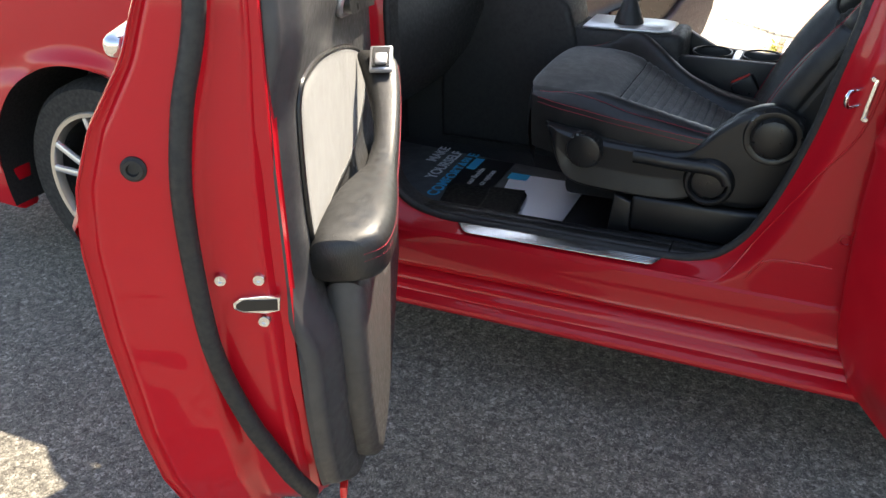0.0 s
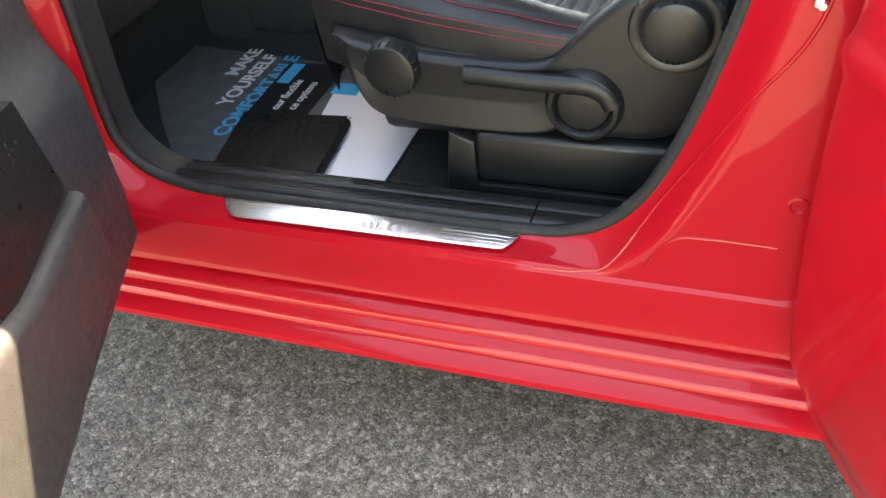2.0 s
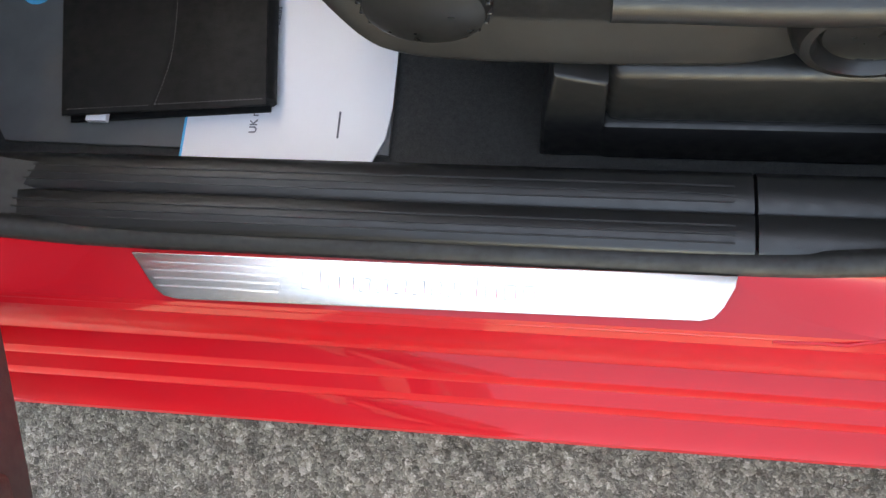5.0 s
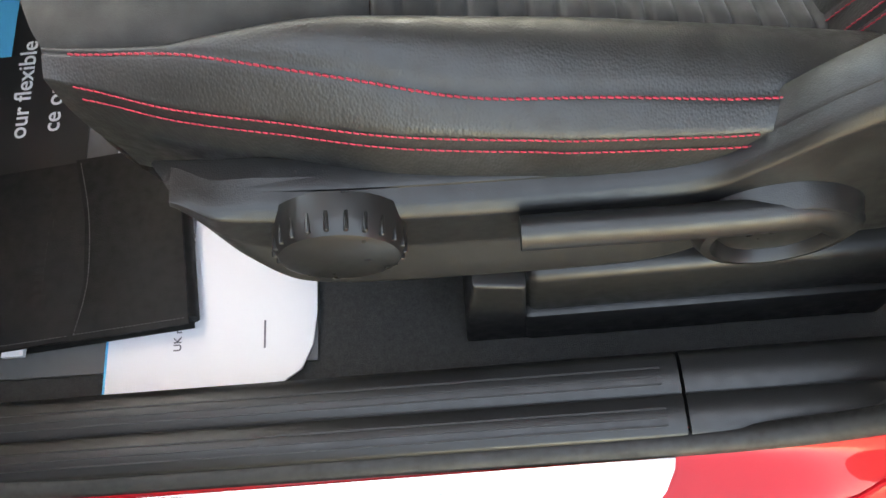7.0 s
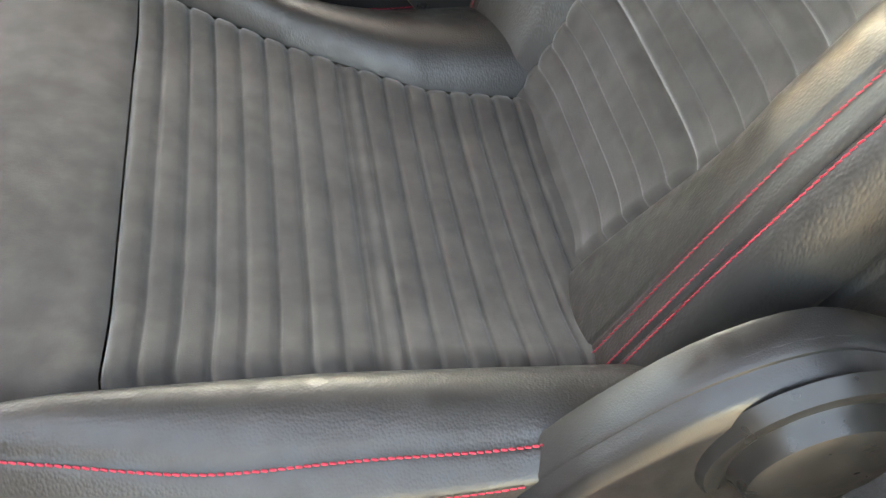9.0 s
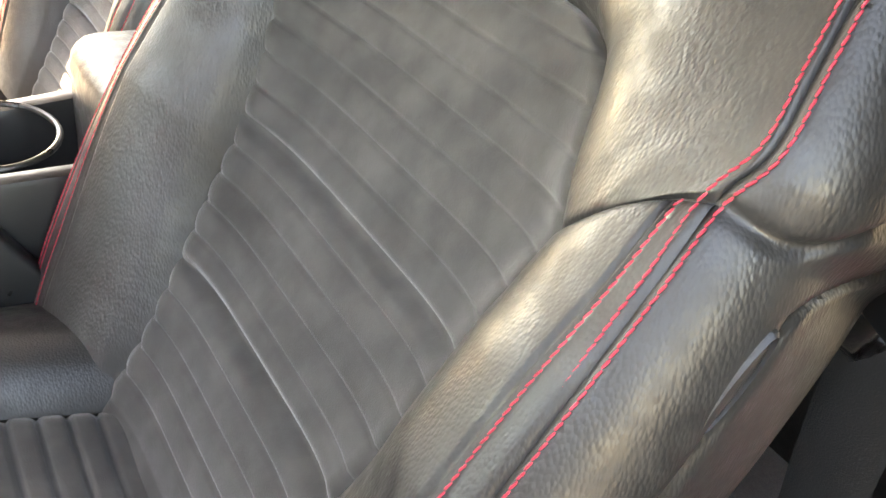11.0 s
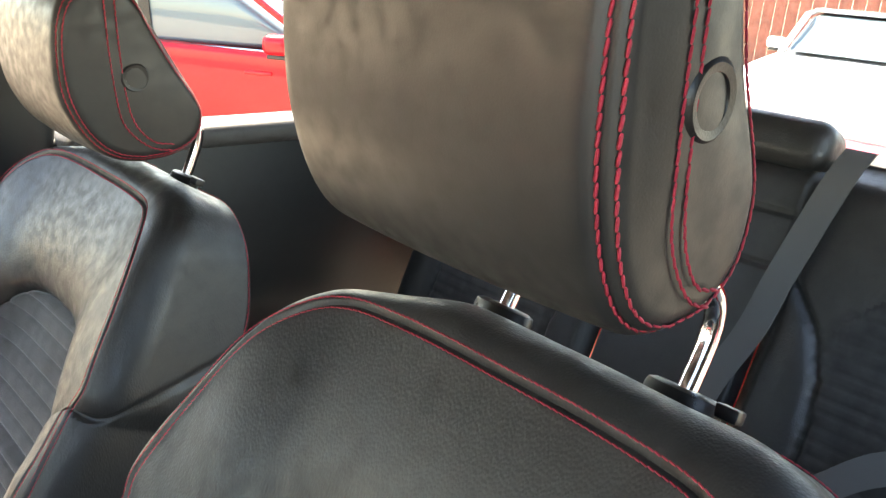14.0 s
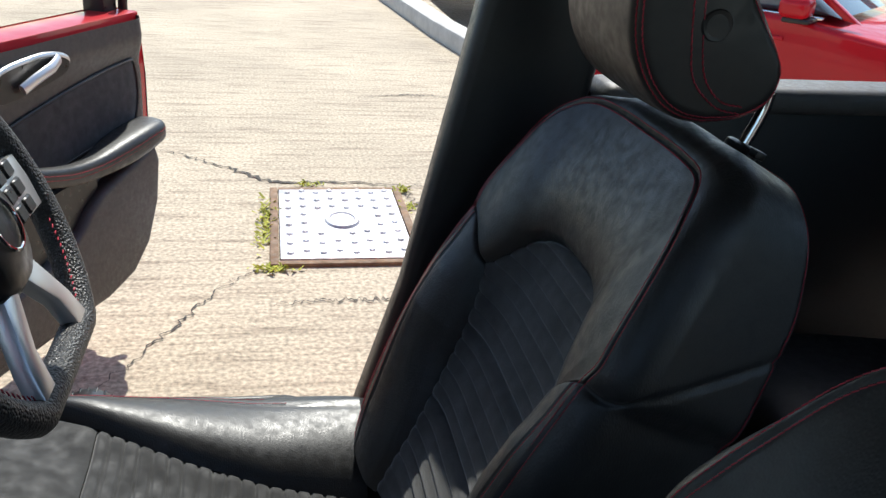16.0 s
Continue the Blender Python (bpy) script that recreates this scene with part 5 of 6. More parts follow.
        grip = [W(0.72, -0.085, 1.097), W(0.68, -0.100, 1.087), W(0.62, -0.100, 1.067), W(0.59, -0.092, 1.047)]
    part("handle_surround", bm_tube([W(p[0], face(p[0], p[1]) - 0.004, p[1]) for p in hp[:-1]], 0.006, 8, closed=True), M_SILVER, d, "silver handle surround")
    part("handle_recess", bm_slab([(p[0], p[1]) for p in hp[:-1]], -0.082, -0.06, m=m), M_SMOOTH, d)
    part("inner_handle", bm_tube(grip, 0.011, 12, flat=(0.013, 0.008)), M_SILVER, d, "silver inner handle")
    # lower map pocket with an angled lip
    lip = [(1.055, 0.69), (1.035, 0.755), (0.98, 0.738), (0.87, 0.705), (0.785, 0.678), (0.735, 0.640), (0.70, 0.600), (0.66, 0.575), (0.58, 0.548), (0.45, 0.515), (0.20, 0.505)]
    foot = [(0.20, 0.36), (0.50, 0.325), (0.78, 0.318), (0.90, 0.345), (0.98, 0.42), (1.035, 0.55)]
    # same plastic as the trim; its lighter tone stands in for light falling on it
    part("pocket", bm_slab(lip + foot, -0.116, -0.060, bev=0.022, seg=5, m=m), M_TRIMLIT, d, "black plastic pocket front, light on it put into its colour")
    # solid dark panel that stands in for the shade inside the pocket
    part("hollow_shade_panel", bm_slab([(0.22, 0.52), (0.52, 0.51), (0.64, 0.545), (0.72, 0.61), (0.80, 0.69), (0.80, 0.745), (0.55, 0.72), (0.25, 0.68)], -0.094, -0.08, m=m), M_SMOOTH, d)
    part("reflector", bm_box(0.93, 0.99, -0.062, -0.050, 0.335, 0.36, 0.004, 2, m), mat("red_reflector", (0.7, 0.02, 0.02), 0.2, coat=1), d, "red door reflector")
    return d


# black trim with a raised base colour in place of the sun's sheen
M_DOORTRIM = mat("door_trim_plastic", (0.048, 0.048, 0.049), 0.45, vary=0.12, vscale=30, bump=0.18, bscale=900, bkind="voronoi")
# lit copy of the black trim plastic: brightness is put into the base colour
M_TRIMLIT = mat("lit_trim_plastic", (0.055, 0.052, 0.050), 0.5, vary=0.12, vscale=30, bump=0.3, bscale=700, bkind="voronoi")
door((-0.52, 0.02, 0.0), -66, -1, "open red passenger door with black trim and grey suede insert", M_GREYSUEDE)
door((-0.52, 1.76, -0.032), 66, 1, "open red driver door with black trim and suede insert", M_SUEDE, 0.78)

# rear door, swung open on its front edge
rd = thing("rear_door", "glossy red rear door, open", parent=car)
RM = Matrix.Translation((0.655, -0.030, 0)) @ Matrix.Rotation(radians(-64.5), 4, "Z")


def rear_skin(u, v):
    z = 0.19 + (1.00 - 0.19) * v
    o = 0.035 * math.sin(math.pi * min(1, max(0, (z - 0.12) / 0.90))) - 0.030 * float(sstep(0.32, 0.19, z)) - 0.25 * max(0.0, z - 0.86) ** 1.3 + 0.010 * math.exp(-((z - 0.74 - 0.03 * u) / 0.014) ** 2)
    s = -0.02 + 0.98 * u
    if u < 0.02:
        o -= 0.012 * (1 - u / 0.02)
    return RM @ Vector((s, -o, z))


v_, f_ = grid_mesh(rear_skin, 60, 60)
mesh_ob("outer_skin", v_, f_, M_RED, rd)
part("inner_frame", bm_slab([(-0.02, 0.22), (0.90, 0.24), (0.95, 0.5), (0.95, 0.99), (-0.02, 0.99)], 0.03, 0.11, bev=0.01, m=RM), M_RED, rd)
part("trim_panel", bm_slab([(0.03, 0.25), (0.86, 0.27), (0.90, 0.5), (0.90, 0.98), (0.03, 0.98)], 0.11, 0.15, bev=0.015, m=RM), M_PLASTIC, rd)

# ---- wheel ----
wh = thing("front_wheel", "black tyre on a silver multi-spoke alloy rim", parent=car)
mw = Matrix.Translation((WX, 0.022, WZ)) @ Matrix.Rotation(radians(90), 4, "X")
part("tyre", bm_lathe([(0.215, 0.0), (0.235, 0.004), (0.29, 0.002), (0.308, -0.02), (0.312, -0.06), (0.312, -0.18), (0.2, -0.2)], 64, mw), M_TYRE, wh)
part("rim", bm_lathe([(0.225, 0.0), (0.220, 0.006), (0.208, 0.004), (0.203, -0.01), (0.198, -0.06), (0.19, -0.17)], 64, mw), mat("cream_silver_alloy", (0.72, 0.68, 0.60), 0.28, 0.85), wh, "silver alloy rim")
part("brake_disc", bm_lathe([(0, -0.09), (0.14, -0.09), (0.145, -0.10), (0.0, -0.11)], 40, mw), M_STEEL, wh)
part("barrel", bm_lathe([(0.198, -0.02), (0.19, -0.15), (0.0, -0.16)], 48, mw), M_SMOOTH, wh)
part("hub", bm_lathe([(0, 0.0), (0.025, 0.0), (0.035, -0.01), (0.07, -0.02), (0.07, -0.06)], 32, mw), M_SILVER, wh)
for k in range(5):
    for da in (-0.13, 0.13):
        a = 2 * math.pi * k / 5 + math.pi / 2 + da * 0.6
        p0, p1 = Vector((0.05 * math.cos(a), 0.05 * math.sin(a), -0.012)), Vector((0.206 * math.cos(a + da), 0.206 * math.sin(a + da), -0.002))
        part("spoke", bm_tube([mw @ p0, mw @ ((p0 + p1) / 2 + Vector((0, 0, 0.004))), mw @ p1], 0.0, 8, flat=(0.012, 0.010)), M_SILVER, wh)

# ---- steering wheel ----
st = thing("steering_wheel", "black perforated leather steering wheel with silver spokes", "steering wheel")
ms = Matrix.Translation((0.024, 1.225, 0.897)) @ Matrix.Rotation(radians(66), 4, "Y")
rp = []
for a in np.linspace(0, 2 * math.pi, 96, endpoint=False):
    r = 0.186
    x, y = r * math.cos(a), r * math.sin(a)
    x = min(x, 0.158)                     # flattened bottom
    rp.append(ms @ Vector((x, y, 0)))
M_PERF = mat("perforated_leather", (0.026, 0.025, 0.025), 0.45, bump=0.9, bscale=330, bkind="voronoi", bdist=0.002)
part("wheel_rim", bm_tube(rp, 0.0175, 16, closed=True), M_PERF, st)
part("airbag_hub", bm_lathe([(0, 0.032), (0.03, 0.031), (0.058, 0.024), (0.070, 0.008), (0.074, -0.02), (0.05, -0.05)], 40, ms), M_PLASTIC, st)
part("emblem_ring", bm_tube([ms @ Vector((0.027 * math.cos(a), 0.027 * math.sin(a), 0.034)) for a in np.linspace(0, 2 * math.pi, 40, endpoint=False)], 0.002, 8, closed=True), M_CHROME, st, "chrome ring")
for sg in (-1, 1):
    part("spoke", bm_slab([(-0.035, 0.060 * sg), (0.030, 0.062 * sg), (0.034, 0.165 * sg), (0.0, 0.172 * sg), (-0.03, 0.168 * sg)], -0.010, 0.010, "xy", bev=0.004, m=ms), M_SILVER, st, "silver spoke with buttons")
    part("lower_spoke", bm_slab([(0.060, 0.012 * sg), (0.055, 0.052 * sg), (0.115, 0.085 * sg), (0.150, 0.095 * sg), (0.152, 0.060 * sg), (0.110, 0.050 * sg)], -0.006, 0.014, "xy", bev=0.004, m=ms), M_SILVER, st, "silver lower spoke")
    for k in range(6):
        x, y = -0.024 + 0.022 * (k % 3), (0.095 + 0.030 * (k // 3)) * sg
        part("button", bm_box(x - 0.009, x + 0.009, y - 0.012, y + 0.012, 0.009, 0.014, 0.002, 1, ms), M_SMOOTH, st)
    pts = [ms @ Vector((0.168 * math.cos(a), 0.168 * math.sin(a), 0.007)) for a in np.linspace(sg * 0.6, sg * 1.25, 40)]
    stitches("stitching", [np.array(p) for p in pts], [np.array(ms.to_3x3() @ Vector((0, 0, 1)))] * 40, st, 0.008, 0.007, 0.0011, 0.9)
part("column", bm_tube([ms @ Vector((0, 0, -0.02)), (-0.45, 1.225, 0.74)], 0.045, 16), M_PLASTIC, st)

# ---- rear of the cabin ----
# ledge in the lighter trim tone, which stands in for grazing sun glare
part("belt_line_far", bm_box(0.80, 1.95, 1.60, 1.70, 0.93, 0.972, 0.016, 3), M_TRIMLIT, car, "black plastic window ledge, sun glare put into its grey colour")
part("rear_door_trim_far", bm_box(0.60, 1.95, 1.665, 1.72, 0.25, 0.955, 0.02, 3), M_PLASTIC, car)
part("rear_door_skin_far", bm_box(0.62, 1.95, 1.722, 1.78, 0.25, 0.955, 0.02, 3), M_RED, car)
part("lock_pin", bm_lathe([(0.005, 0.0), (0.005, 0.012), (0, 0.014)], 12, Matrix.Translation((1.405, 1.63, 0.972))), M_CHROME, car, "chrome lock pin")
part("pillar_far", bm_slab([(0.40, 0.28), (0.66, 0.28), (0.78, 0.95), (0.86, 1.39), (0.72, 1.39), (0.60, 1.08), (0.507, 0.634)], 1.61, 1.68, bev=0.02, seg=3), M_PLASTIC, car, "black plastic pillar trim")


def pillar_near(u, v):
    z = 0.36 + 1.03 * v
    y1 = float(np.interp(z, [0.36, 0.70, 0.83, 0.89, 0.93, 1.0, 1.06, 1.13, 1.17, 1.20, 1.25, 1.39], [0.19, 0.212, 0.233, 0.250, 0.256, 0.263, 0.270, 0.277, 0.286, 0.295, 0.310, 0.355]))
    x0 = 0.563
    ang = [(x0 + 0.03, 0.08 + lean(z)), (x0, 0.10 + lean(z)), (x0 - 0.004, y1 - 0.02), (x0 + 0.012, y1), (x0 + 0.14, y1 - 0.01), (x0 + 0.16, y1 - 0.06), (x0 + 0.16, 0.08 + lean(z))]
    p = np.array([np.interp(u * 6, range(7), [q[k] for q in ang]) for k in (0, 1)])
    return (p[0], p[1], z)


v_, f_ = grid_mesh(pillar_near, 36, 30)
# the brown tint in this colour imitates lens haze over dark trim
mesh_ob("pillar_near", v_, f_, mat("haze_tinted_pillar_trim", (0.036, 0.029, 0.027), 0.65, vary=0.1, vscale=40, bump=0.3, bscale=800, bkind="voronoi"), car, "grained pillar trim")


REAR = Matrix.Translation((1.44, 0, 0.545)) @ Matrix.Rotation(radians(22), 4, "Y")      # along the rear backrest: -x forwards, z up


def rear_backrest(y0, y1, middle, parent):
    """One section of the rear backrest, with bolsters and a ribbed panel, or plain with a fold-down armrest."""
    c, half = (y0 + y1) / 2, (y1 - y0) / 2

    def groove(d, h):
        g = 0.0
        if middle:
            for q in (0.345, 0.430):
                g += 0.006 * bell(h - q, 0.004)
            return g
        b = float(np.interp(h, [0.0, 0.12, 0.21, 0.278, 0.337, 0.36], [0.158, 0.153, 0.164, 0.192, 0.246, 0.262]))
        t = float(np.interp(d, [0.0, 0.08, 0.122, 0.155, 0.176], [0.385, 0.375, 0.345, 0.305, 0.262]))
        g += 0.010 * bell(d - b, 0.005) * float(sstep(0.36, 0.34, h))
        if d < 0.18:
            g += 0.007 * bell(h - t, 0.005)
        if h < t and d < b:
            g += 0.0028 * bell((h / 0.021 + 0.5) % 1 - 0.5, 0.13)
        else:
            g -= 0.012 * math.sin(math.pi * min(1.0, max(0.0, (d - b) / max(0.02, half - b)))) if h < 0.34 and d > b else 0.0
        return g

    def f(u, v):
        d = (2 * u - 1) * half
        h = -0.04 + 0.58 * v
        n = 0.02 * float(sstep(0, 0.10, 1 - abs(2 * u - 1))) - groove(abs(d), h) - 0.05 * float(sstep(0.47, 0.54, h)) ** 2
        return REAR @ Vector((-n, c + d, h))
    v, fc = grid_mesh(f, 70, 150)
    ob = mesh_ob("backrest", v, fc, M_LEATHER, parent, "black leather rear backrest section")
    if not middle:
        ob.data.materials.append(M_SUEDE)
        for p in ob.data.polygons:
            q = REAR.inverted() @ p.center
            d = abs(q.y - c)
            b = float(np.interp(q.z, [0.0, 0.12, 0.21, 0.278, 0.337, 0.36], [0.158, 0.153, 0.164, 0.192, 0.246, 0.262]))
            if d < b and q.z < float(np.interp(d, [0.0, 0.08, 0.122, 0.155, 0.176], [0.385, 0.375, 0.345, 0.305, 0.262])):
                p.material_index = 1
        for sg in (-1, 1):
            pts = [REAR @ Vector((-0.021, c + sg * (half - 0.016 - 0.02 * (1 - q)), -0.02 + 0.36 * q)) for q in np.linspace(0, 1, 60)]
            stitches("stitching", [np.array(p) for p in pts], [np.array((-0.93, 0, 0.37))] * 60, parent)

    def seat_pad(u, v):
        e = 1 - abs(2 * u - 1)
        p = spline([(1.02, 0.36), (1.00, 0.48), (1.03, 0.545), (1.15, 0.565), (1.36, 0.545), (1.47, 0.54)], 30)[int(round(v * 30))]
        return (p[0], y0 + (y1 - y0) * u, p[1] + 0.015 * float(sstep(0, 0.12, e)))
    v, fc = grid_mesh(seat_pad, 24, 30)
    mesh_ob("cushion", v, fc, M_LEATHER, parent, "black leather rear cushion section")


bench = thing("rear_bench", "black leather rear bench with ribbed panels", "rear seat")
for y0, y1, mid in ((0.235, 0.772, False), (0.774, 1.044, True), (1.046, 1.55, False)):
    rear_backrest(y0, y1, mid, bench)
for y in (0.48, 0.868, 1.30):
    part("headrest", bm_box(-0.030, 0.065, y - 0.095, y + 0.095, 0.525 if y != 0.868 else 0.50, 0.625 if y != 0.868 else 0.585, 0.030, 5, REAR), M_LEATHER, bench, "low black rear headrest")
M_WEBBING = mat("grey_webbing", (0.09, 0.09, 0.089), 0.8, bump=0.4, bscale=900)


def webbing(name, pts, wide, across, parent):
    """A flat strap along points; across: the way its width lies."""
    P, a = spline(pts, 30), np.array(across, float)
    bm = bmesh.new()
    rows = [[bm.verts.new(p + a * sx * wide / 2 + np.array([sy, 0, 0])) for sx, sy in ((-1, -0.0008), (1, -0.0008), (1, 0.0008), (-1, 0.0008))] for p in P]
    for r0, r1 in zip(rows, rows[1:]):
        for k in range(4):
            bm.faces.new((r0[k], r0[(k + 1) % 4], r1[(k + 1) % 4], r1[k]))
    bm.faces.new(rows[0])
    bm.faces.new(rows[-1][::-1])
    return part(name, bm, M_WEBBING, parent)


belt = thing("seat_belt", "grey woven rear seat belt lying over the backrest", "seat belt")
webbing("strap", [REAR @ Vector((-0.01, 0.730, 0.55)), REAR @ Vector((-0.034, 0.738, 0.49)), REAR @ Vector((-0.042, 0.762, 0.34)), REAR @ Vector((-0.043, 0.776, 0.24)), REAR @ Vector((-0.047, 0.806, 0.13)), REAR @ Vector((-0.05, 0.815, 0.02))], 0.047, (0, 1, 0), belt)
webbing("lap_strap", [REAR @ Vector((-0.04, 0.47, 0.17)), REAR @ Vector((-0.05, 0.55, 0.125)), REAR @ Vector((-0.06, 0.62, 0.05)), REAR @ Vector((-0.06, 0.70, -0.01))], 0.045, (0.3, 0.4, 0.86), belt)
anchor_tag = thing("anchor_label", "small white printed anchor label on the rear backrest", "label")
part("card", bm_box(-0.024, -0.021, 0.872, 0.905, 0.433, 0.452, 0, 1, REAR), M_PAPER, anchor_tag)
for k in range(2):
    part("print_bar", bm_box(-0.0252, -0.0238, 0.876 + 0.015 * k, 0.887 + 0.015 * k, 0.437, 0.447, 0, 1, REAR), M_SMOOTH, anchor_tag)
part("parcel_shelf", bm_box(1.68, 2.05, 0.25, 1.53, 0.95, 0.99, 0.01), M_CARPET, car)
for y0, y1, x1 in ((0.16, 0.30, 2.3), (1.56, 1.66, 2.3)):
    edge = [(1.80, 1.39), (1.95, 1.12), (1.75, 0.95)] if y0 < 1 else [(1.60, 1.39), (1.47, 1.15), (1.43, 0.95)]
    part("rear_pillar", bm_slab([(2.2, 0.95), (2.25, 1.1), (1.98, 1.39)] + edge, y0, y1, bev=0.02, seg=3), M_PLASTIC, car)
part("rear_side_near", bm_box(1.45, 2.3, 0.02, 0.20, 0.25, 0.97, 0.03, 3), M_RED, car)
part("rear_side_far", bm_box(1.95, 2.3, 1.60, 1.78, 0.25, 0.97, 0.03, 3), M_RED, car)
part("tail", bm_box(2.1, 2.35, 0.05, 1.75, 0.25, 0.97, 0.06, 4), M_RED, car)
near_belt = thing("front_belt", "black front seat belt with a buckle tongue", "seat belt")
M_STRAP = mat("black_webbing", (0.03, 0.029, 0.028), 0.75, bump=0.4, bscale=900)
part("strap", bm_tube(spline([(0.70, 0.24, 1.10), (0.69, 0.262, 0.96), (0.668, 0.286, 0.865), (0.660, 0.287, 0.79), (0.660, 0.281, 0.70), (0.68, 0.26, 0.50), (0.68, 0.24, 0.38)], 40), 0.0, 8, flat=(0.022, 0.002)), M_STRAP, near_belt)
TG = Matrix.Translation((0.657, 0.276, 0.826)) @ Matrix.Rotation(radians(-151), 4, "X") @ Matrix.Rotation(radians(80), 4, "Z")
tng = part("tongue", bm_slab([(-0.022, -0.004), (-0.024, 0.014), (-0.018, 0.030), (-0.010, 0.036), (0.010, 0.036), (0.018, 0.030), (0.024, 0.014), (0.022, -0.004)], -0.0055, 0.0055, bev=0.003, seg=2, m=TG), M_SMOOTH, near_belt, "black plastic belt tongue")
part("blade", bm_slab([(-0.010, 0.030), (-0.010, 0.056), (-0.007, 0.060), (0.007, 0.060), (0.010, 0.056), (0.010, 0.030)], -0.0012, 0.0012, bev=0.0005, m=TG), M_CHROME, tng, "chrome tongue blade")

# ---- outside ----
M_GALV = mat("galvanised_steel", (0.52, 0.50, 0.52), 0.55, 0.45, vary=0.40, vscale=6, bump=0.2, bscale=60)
mh = thing("manhole_cover", "galvanised steel inspection cover with raised studs", "manhole cover")
part("plate", bm_box(0.325, 0.795, 3.085, 3.775, 0.006, 0.018, 0.003), M_GALV, mh)
M_RUST = mat("rusty_frame", (0.20, 0.12, 0.07), 0.85, vary=0.4, vscale=15)
for x0, x1, y0, y1 in ((0.29, 0.320, 3.05, 3.81), (0.80, 0.83, 3.05, 3.81), (0.322, 0.798, 3.05, 3.08), (0.322, 0.798, 3.78, 3.81)):
    part("frame_bar", bm_box(x0, x1, y0, y1, -0.01, 0.015, 0.003), M_RUST, mh)
for i in range(8):
    for j in range(8):
        x, y = 0.36 + i * 0.057, 3.13 + j * 0.086 + 0.02 * (i % 2)
        if (x - 0.56) ** 2 + ((y - 3.43) * 0.8) ** 2 > 0.010 and y < 3.76:
            part("stud", bm_lathe([(0, 0.008), (0.008, 0.007), (0.014, 0.0)], 8, Matrix.Translation((x, y, 0.018)) @ Matrix.Diagonal((1, 1.2, 1, 1))), M_GALV, mh)
part("boss", bm_lathe([(0, 0.004), (0.045, 0.004), (0.05, 0.010), (0.062, 0.010), (0.068, 0.0)], 32, Matrix.Translation((0.56, 3.43, 0.018)) @ Matrix.Diagonal((1, 1.3, 1, 1))), M_GALV, mh)


def crack(pts, wdt, seed):
    rng = random.Random(seed)
    P = spline(pts, 60)
    verts, faces = [], []
    for k, p in enumerate(P):
        t = P[min(k + 1, 60)] - P[max(k - 1, 0)]
        t /= np.linalg.norm(t)
        n = np.array([-t[1], t[0]])
        c = p + n * rng.uniform(-1, 1) * 0.018
        wd = wdt * rng.uniform(0.3, 1.0) * (0.25 + min(k, 60 - k) / 30)
        verts += [(*(c + n * wd), 0.005), (*(c - n * wd), 0.005)]
        if k:
            a = 2 * k
            faces.append((a - 2, a - 1, a + 1, a))
    ob = mesh_ob("crack", verts, faces, M_CRACK, ground)
    return ob


M_CRACK = mat("dark_crack", (0.05, 0.042, 0.035), 0.95, vary=0.3, vscale=40)
crack([(-0.20, 4.35), (0.05, 4.15), (0.30, 3.92), (0.60, 3.90), (0.95, 3.85)], 0.012, 1)
crack([(-0.16, 2.30), (0.02, 2.65), (0.20, 3.00), (0.33, 3.06)], 0.004, 2)
crack([(0.80, 5.4), (1.1, 5.5), (1.5, 5.45)], 0.008, 3)
crack([(0.30, 2.78), (0.55, 2.80), (0.80, 2.78)], 0.006, 4)
crack([(0.85, 3.8), (0.90, 3.5), (0.88, 3.2)], 0.012, 5)
M_WEED = mat("yellow_green_weed", (0.42, 0.42, 0.06), 0.8, vary=0.4, vscale=60)
rng = random.Random(5)
wv, wf = [], []
for cx, cy, rx, ry, n in ((0.28, 3.55, 0.03, 0.10, 90), (0.27, 3.30, 0.02, 0.12, 50), (0.30, 3.03, 0.06, 0.02, 60), (0.83, 3.80, 0.04, 0.03, 60), (0.84, 3.6, 0.02, 0.05, 30), (0.45, 3.87, 0.06, 0.02, 30), (1.9, 6.6, 0.06, 0.3, 160)):
    for _ in range(n):
        x, y = rng.gauss(cx, rx * 0.6), rng.gauss(cy, ry * 0.6)
        a, h, r = rng.uniform(0, 6.28), rng.uniform(0.005, 0.025), rng.uniform(0.003, 0.008)
        b = len(wv)
        dx, dy = math.cos(a), math.sin(a)
        wv += [(x - dy * r, y + dx * r, 0.004), (x + dy * r, y - dx * r, 0.004), (x + dx * h + dy * r * 0.6, y + dy * h - dx * r * 0.6, h), (x + dx * h * 1.4, y + dy * h * 1.4, h * 0.9)]
        wf += [(b, b + 1, b + 2), (b, b + 2, b + 3)]
weeds = mesh_ob("weeds", wv, wf, M_WEED)
tagged(weeds, "yellow-green weeds in the concrete joints", "weeds", kind="stuff")

# low kerb wall along the far edge
kerb = part("kerb", bm_slab([(1.36, 10.5), (1.62, 7.6), (1.74, 6.7), (1.93, 6.7), (1.82, 7.6), (1.60, 10.5)], -0.05, 0.14, "xy", bev=0.02), mat("pale_kerb", (0.50, 0.48, 0.45), 0.85, vary=0.15, vscale=6, bump=0.3, bscale=40))
tagged(kerb, "pale concrete kerb along the yard", "kerb", kind="structure")


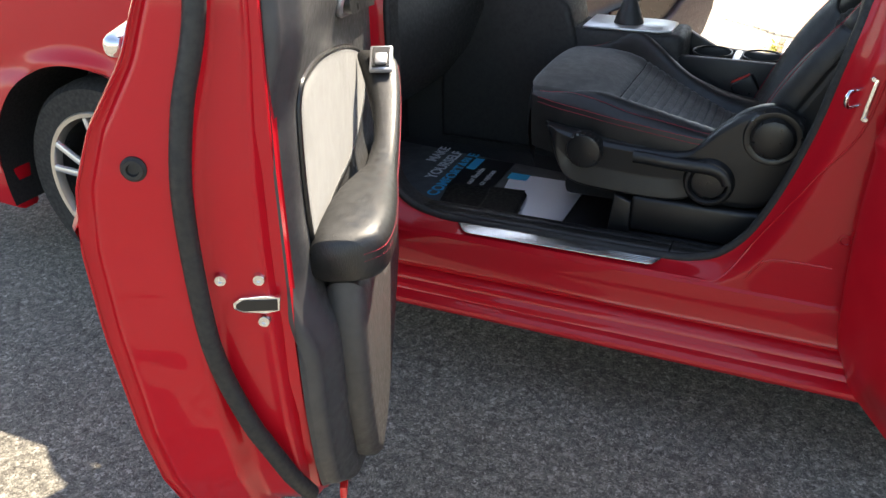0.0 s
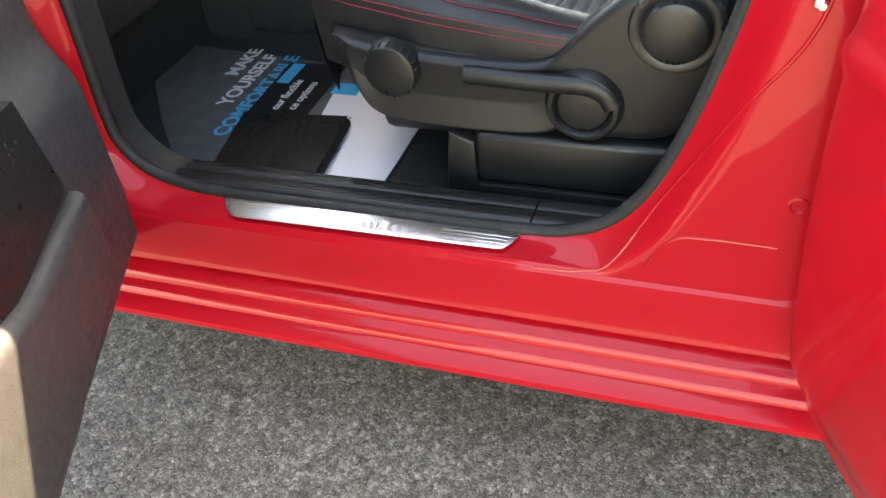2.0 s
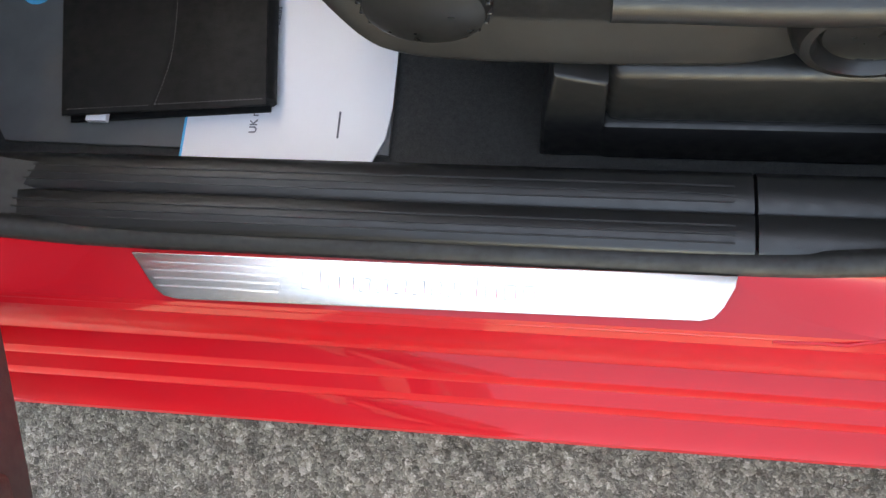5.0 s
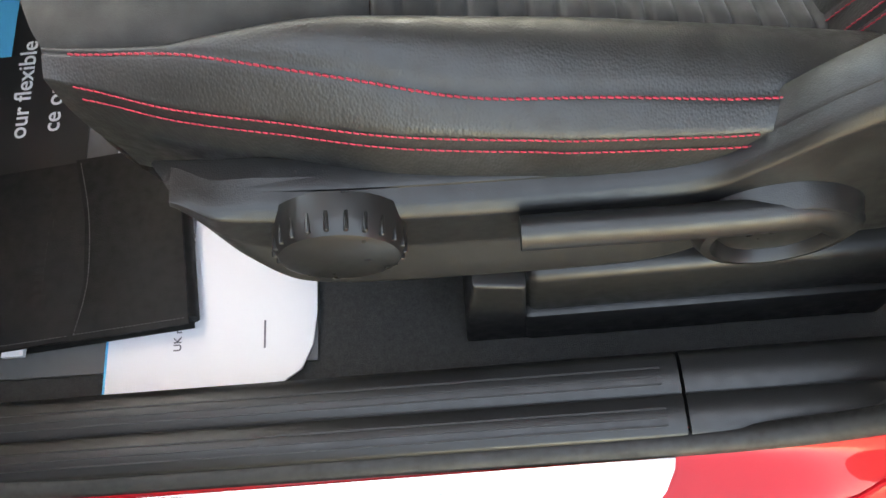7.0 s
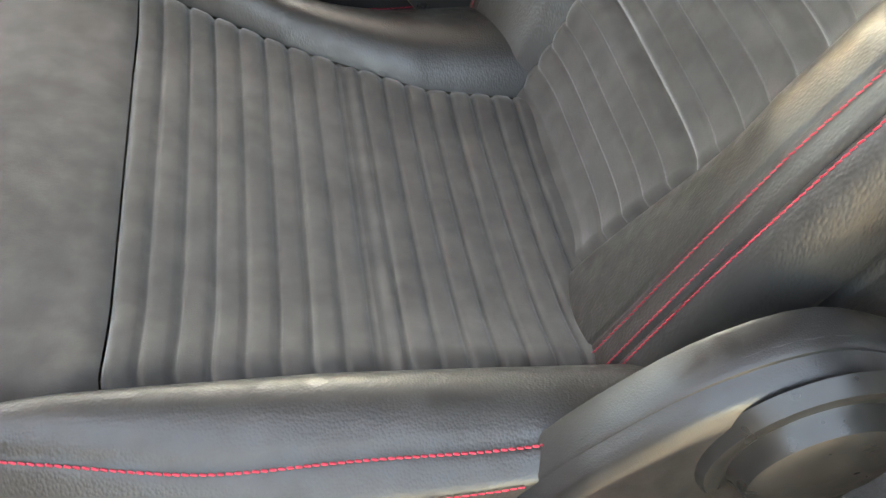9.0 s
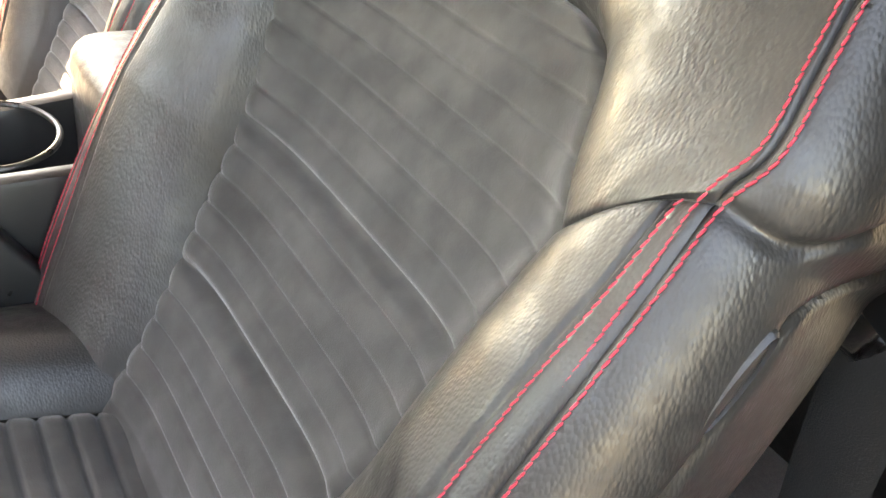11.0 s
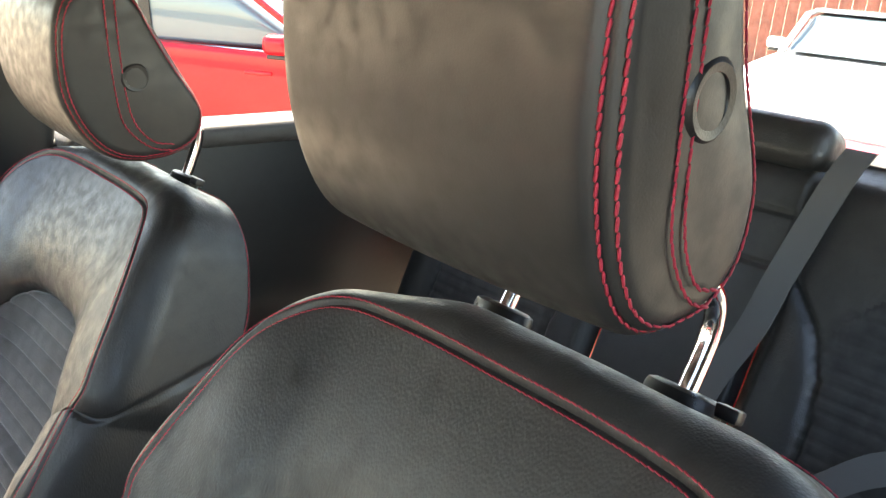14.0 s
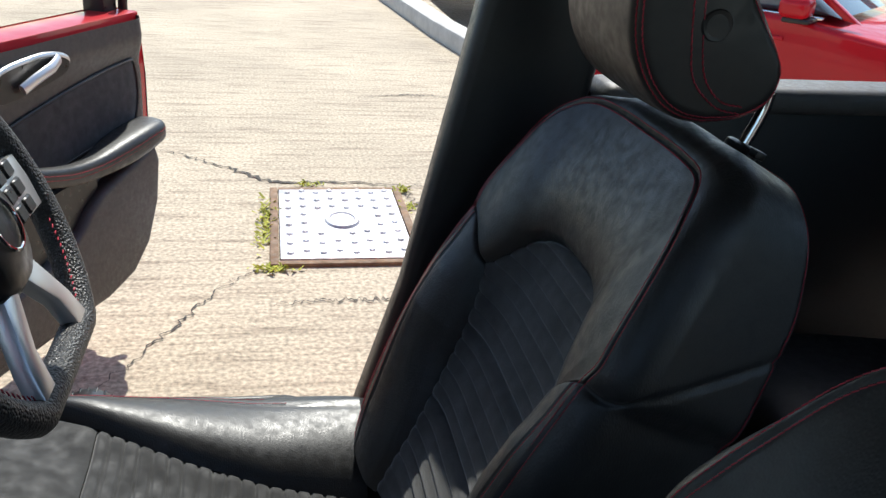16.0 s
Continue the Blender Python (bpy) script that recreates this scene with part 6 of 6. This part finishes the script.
def parked(name, x0, x1, y0, y1, gz, paint, label, front, at=None, turn=0):
    """A parked hatchback; its front points to +x or -x."""
    c = thing(name, label, "car")
    L = x1 - x0
    fx = (lambda t: x0 + L * t) if front > 0 else (lambda t: x1 - L * t)
    body = [(0.0, 0.35), (0.02, 0.75), (0.05, 0.95), (0.30, 0.98), (0.62, 0.96), (0.66, 0.93), (0.80, 0.86), (0.93, 0.76), (0.99, 0.62), (1.0, 0.35), (0.93, 0.22), (0.07, 0.22)]
    o = [(fx(t), z + gz) for t, z in spline(body + [body[0]], 60)[:-1]]
    part("body", bm_slab(o, y0, y1, bev=0.10, seg=5), paint, c)
    green = [(0.05, 0.93), (0.10, 1.25), (0.18, 1.40), (0.40, 1.44), (0.52, 1.38), (0.68, 0.97)]
    g = [(fx(t), z + gz) for t, z in green]
    part("glass", bm_slab(g, y0 + 0.13, y1 - 0.13, bev=0.08, seg=4), M_CARGLASS, c)
    roof = [(0.09, 1.30), (0.16, 1.41), (0.40, 1.455), (0.54, 1.385), (0.69, 0.97), (0.715, 0.955), (0.55, 1.42), (0.42, 1.48), (0.15, 1.44)]
    for a, b_ in ((y0 + 0.10, y0 + 0.17), (y1 - 0.17, y1 - 0.10)):
        part("roof_rail", bm_slab([(fx(t), z + gz) for t, z in roof], a, b_, bev=0.012), paint, c)
    part("roof", bm_slab([(fx(0.14), y0 + 0.14), (fx(0.50), y0 + 0.14), (fx(0.50), y1 - 0.14), (fx(0.14), y1 - 0.14)], 1.43 + gz, 1.475 + gz, "xy", bev=0.02), paint, c)
    for t in (0.36, ):
        part("door_pillar", bm_slab([(fx(t), 0.95 + gz), (fx(t + 0.02), 0.95 + gz), (fx(t + 0.01), 1.43 + gz), (fx(t - 0.01), 1.43 + gz)], y0 + 0.11, y0 + 0.15), M_SMOOTH, c)
    part("waist_trim", bm_box(*sorted((fx(0.10), fx(0.66))), y0 + 0.055, y0 + 0.09, 0.955 + gz, 0.975 + gz, 0.005), M_CHROME, c, "chrome waist trim")
    for t in (0.33, 0.56):
        part("door_handle", bm_box(*sorted((fx(t), fx(t + 0.05))), y0 - 0.02, y0 + 0.02, 0.80 + gz, 0.83 + gz, 0.01, 2), paint, c)
    mp = Matrix.Translation((fx(0.625), y0 - 0.07, 1.03 + gz))
    part("door_mirror", bm_box(-0.10, 0.10, -0.10, 0.10, -0.065, 0.075, 0.05, 5, mp), paint, c, "door mirror in body colour")
    part("mirror_base", bm_box(-0.07, 0.11, -0.06, 0.16, -0.095, -0.060, 0.012, 2, mp), M_SMOOTH, c)
    for t in (0.18, 0.82):
        for yy in (y0 - 0.01, y1 - 0.20):
            m = Matrix.Translation((fx(t), yy, 0.31 + gz)) @ Matrix.Rotation(radians(90), 4, "X")
            wq = part("tyre", bm_lathe([(0.2, 0.0), (0.29, 0.0), (0.31, -0.02), (0.31, -0.2), (0.2, -0.21)], 40, m), M_TYRE, c)
            part("rim", bm_lathe([(0, -0.01), (0.05, 0.0), (0.19, -0.02), (0.205, 0.0)], 24, m), M_SILVER, wq)
    if at:
        c.matrix_world = Matrix.Translation(at) @ Matrix.Rotation(radians(turn), 4, "Z")
    return c


M_CARGLASS = mat("car_glass", (0.10, 0.14, 0.16), 0.03, spec=0.8)
parked("parked_car", -2.56, 1.54, 0.07, 1.80, 0.0, M_RED, "red parked hatchback with a red door mirror", 1, (3.67, 5.6, -0.42), -48)
M_WHITEPAINT = mat("white_paint", (0.75, 0.75, 0.75), 0.35, coat=1.0)
M_BLUEPAINT = mat("blue_paint", (0.02, 0.035, 0.09), 0.3, 0.2, coat=1.0)
parked("parked_car", 1.9, 6.1, 10.6, 12.3, 0.0, M_BLUEPAINT, "blue parked car beyond the kerb", -1)
parked("parked_car", 0.3, 4.5, 12.6, 14.3, 0.0, M_WHITEPAINT, "white parked car far across the yard", -1)
parked("parked_car", -2.1, 2.1, -0.9, 0.9, 0.0, M_WHITEPAINT, "white parked car facing the tail of the red car", 1, (11.5, 4.6, -0.42), 186)
fence = thing("fence", "red-brown boarded fence behind the yard", "fence")
M_FENCE = mat("red_brown_boards", (0.20, 0.07, 0.05), 0.8, vary=0.3, vscale=4)
for k in range(60):
    part("board", bm_box(17.0, 17.03, -2 + 0.25 * k, -2 + 0.25 * k + 0.235, -0.45, 2.6 + 0.03 * math.sin(k * 2.3), 0.004, 1), M_FENCE, fence)
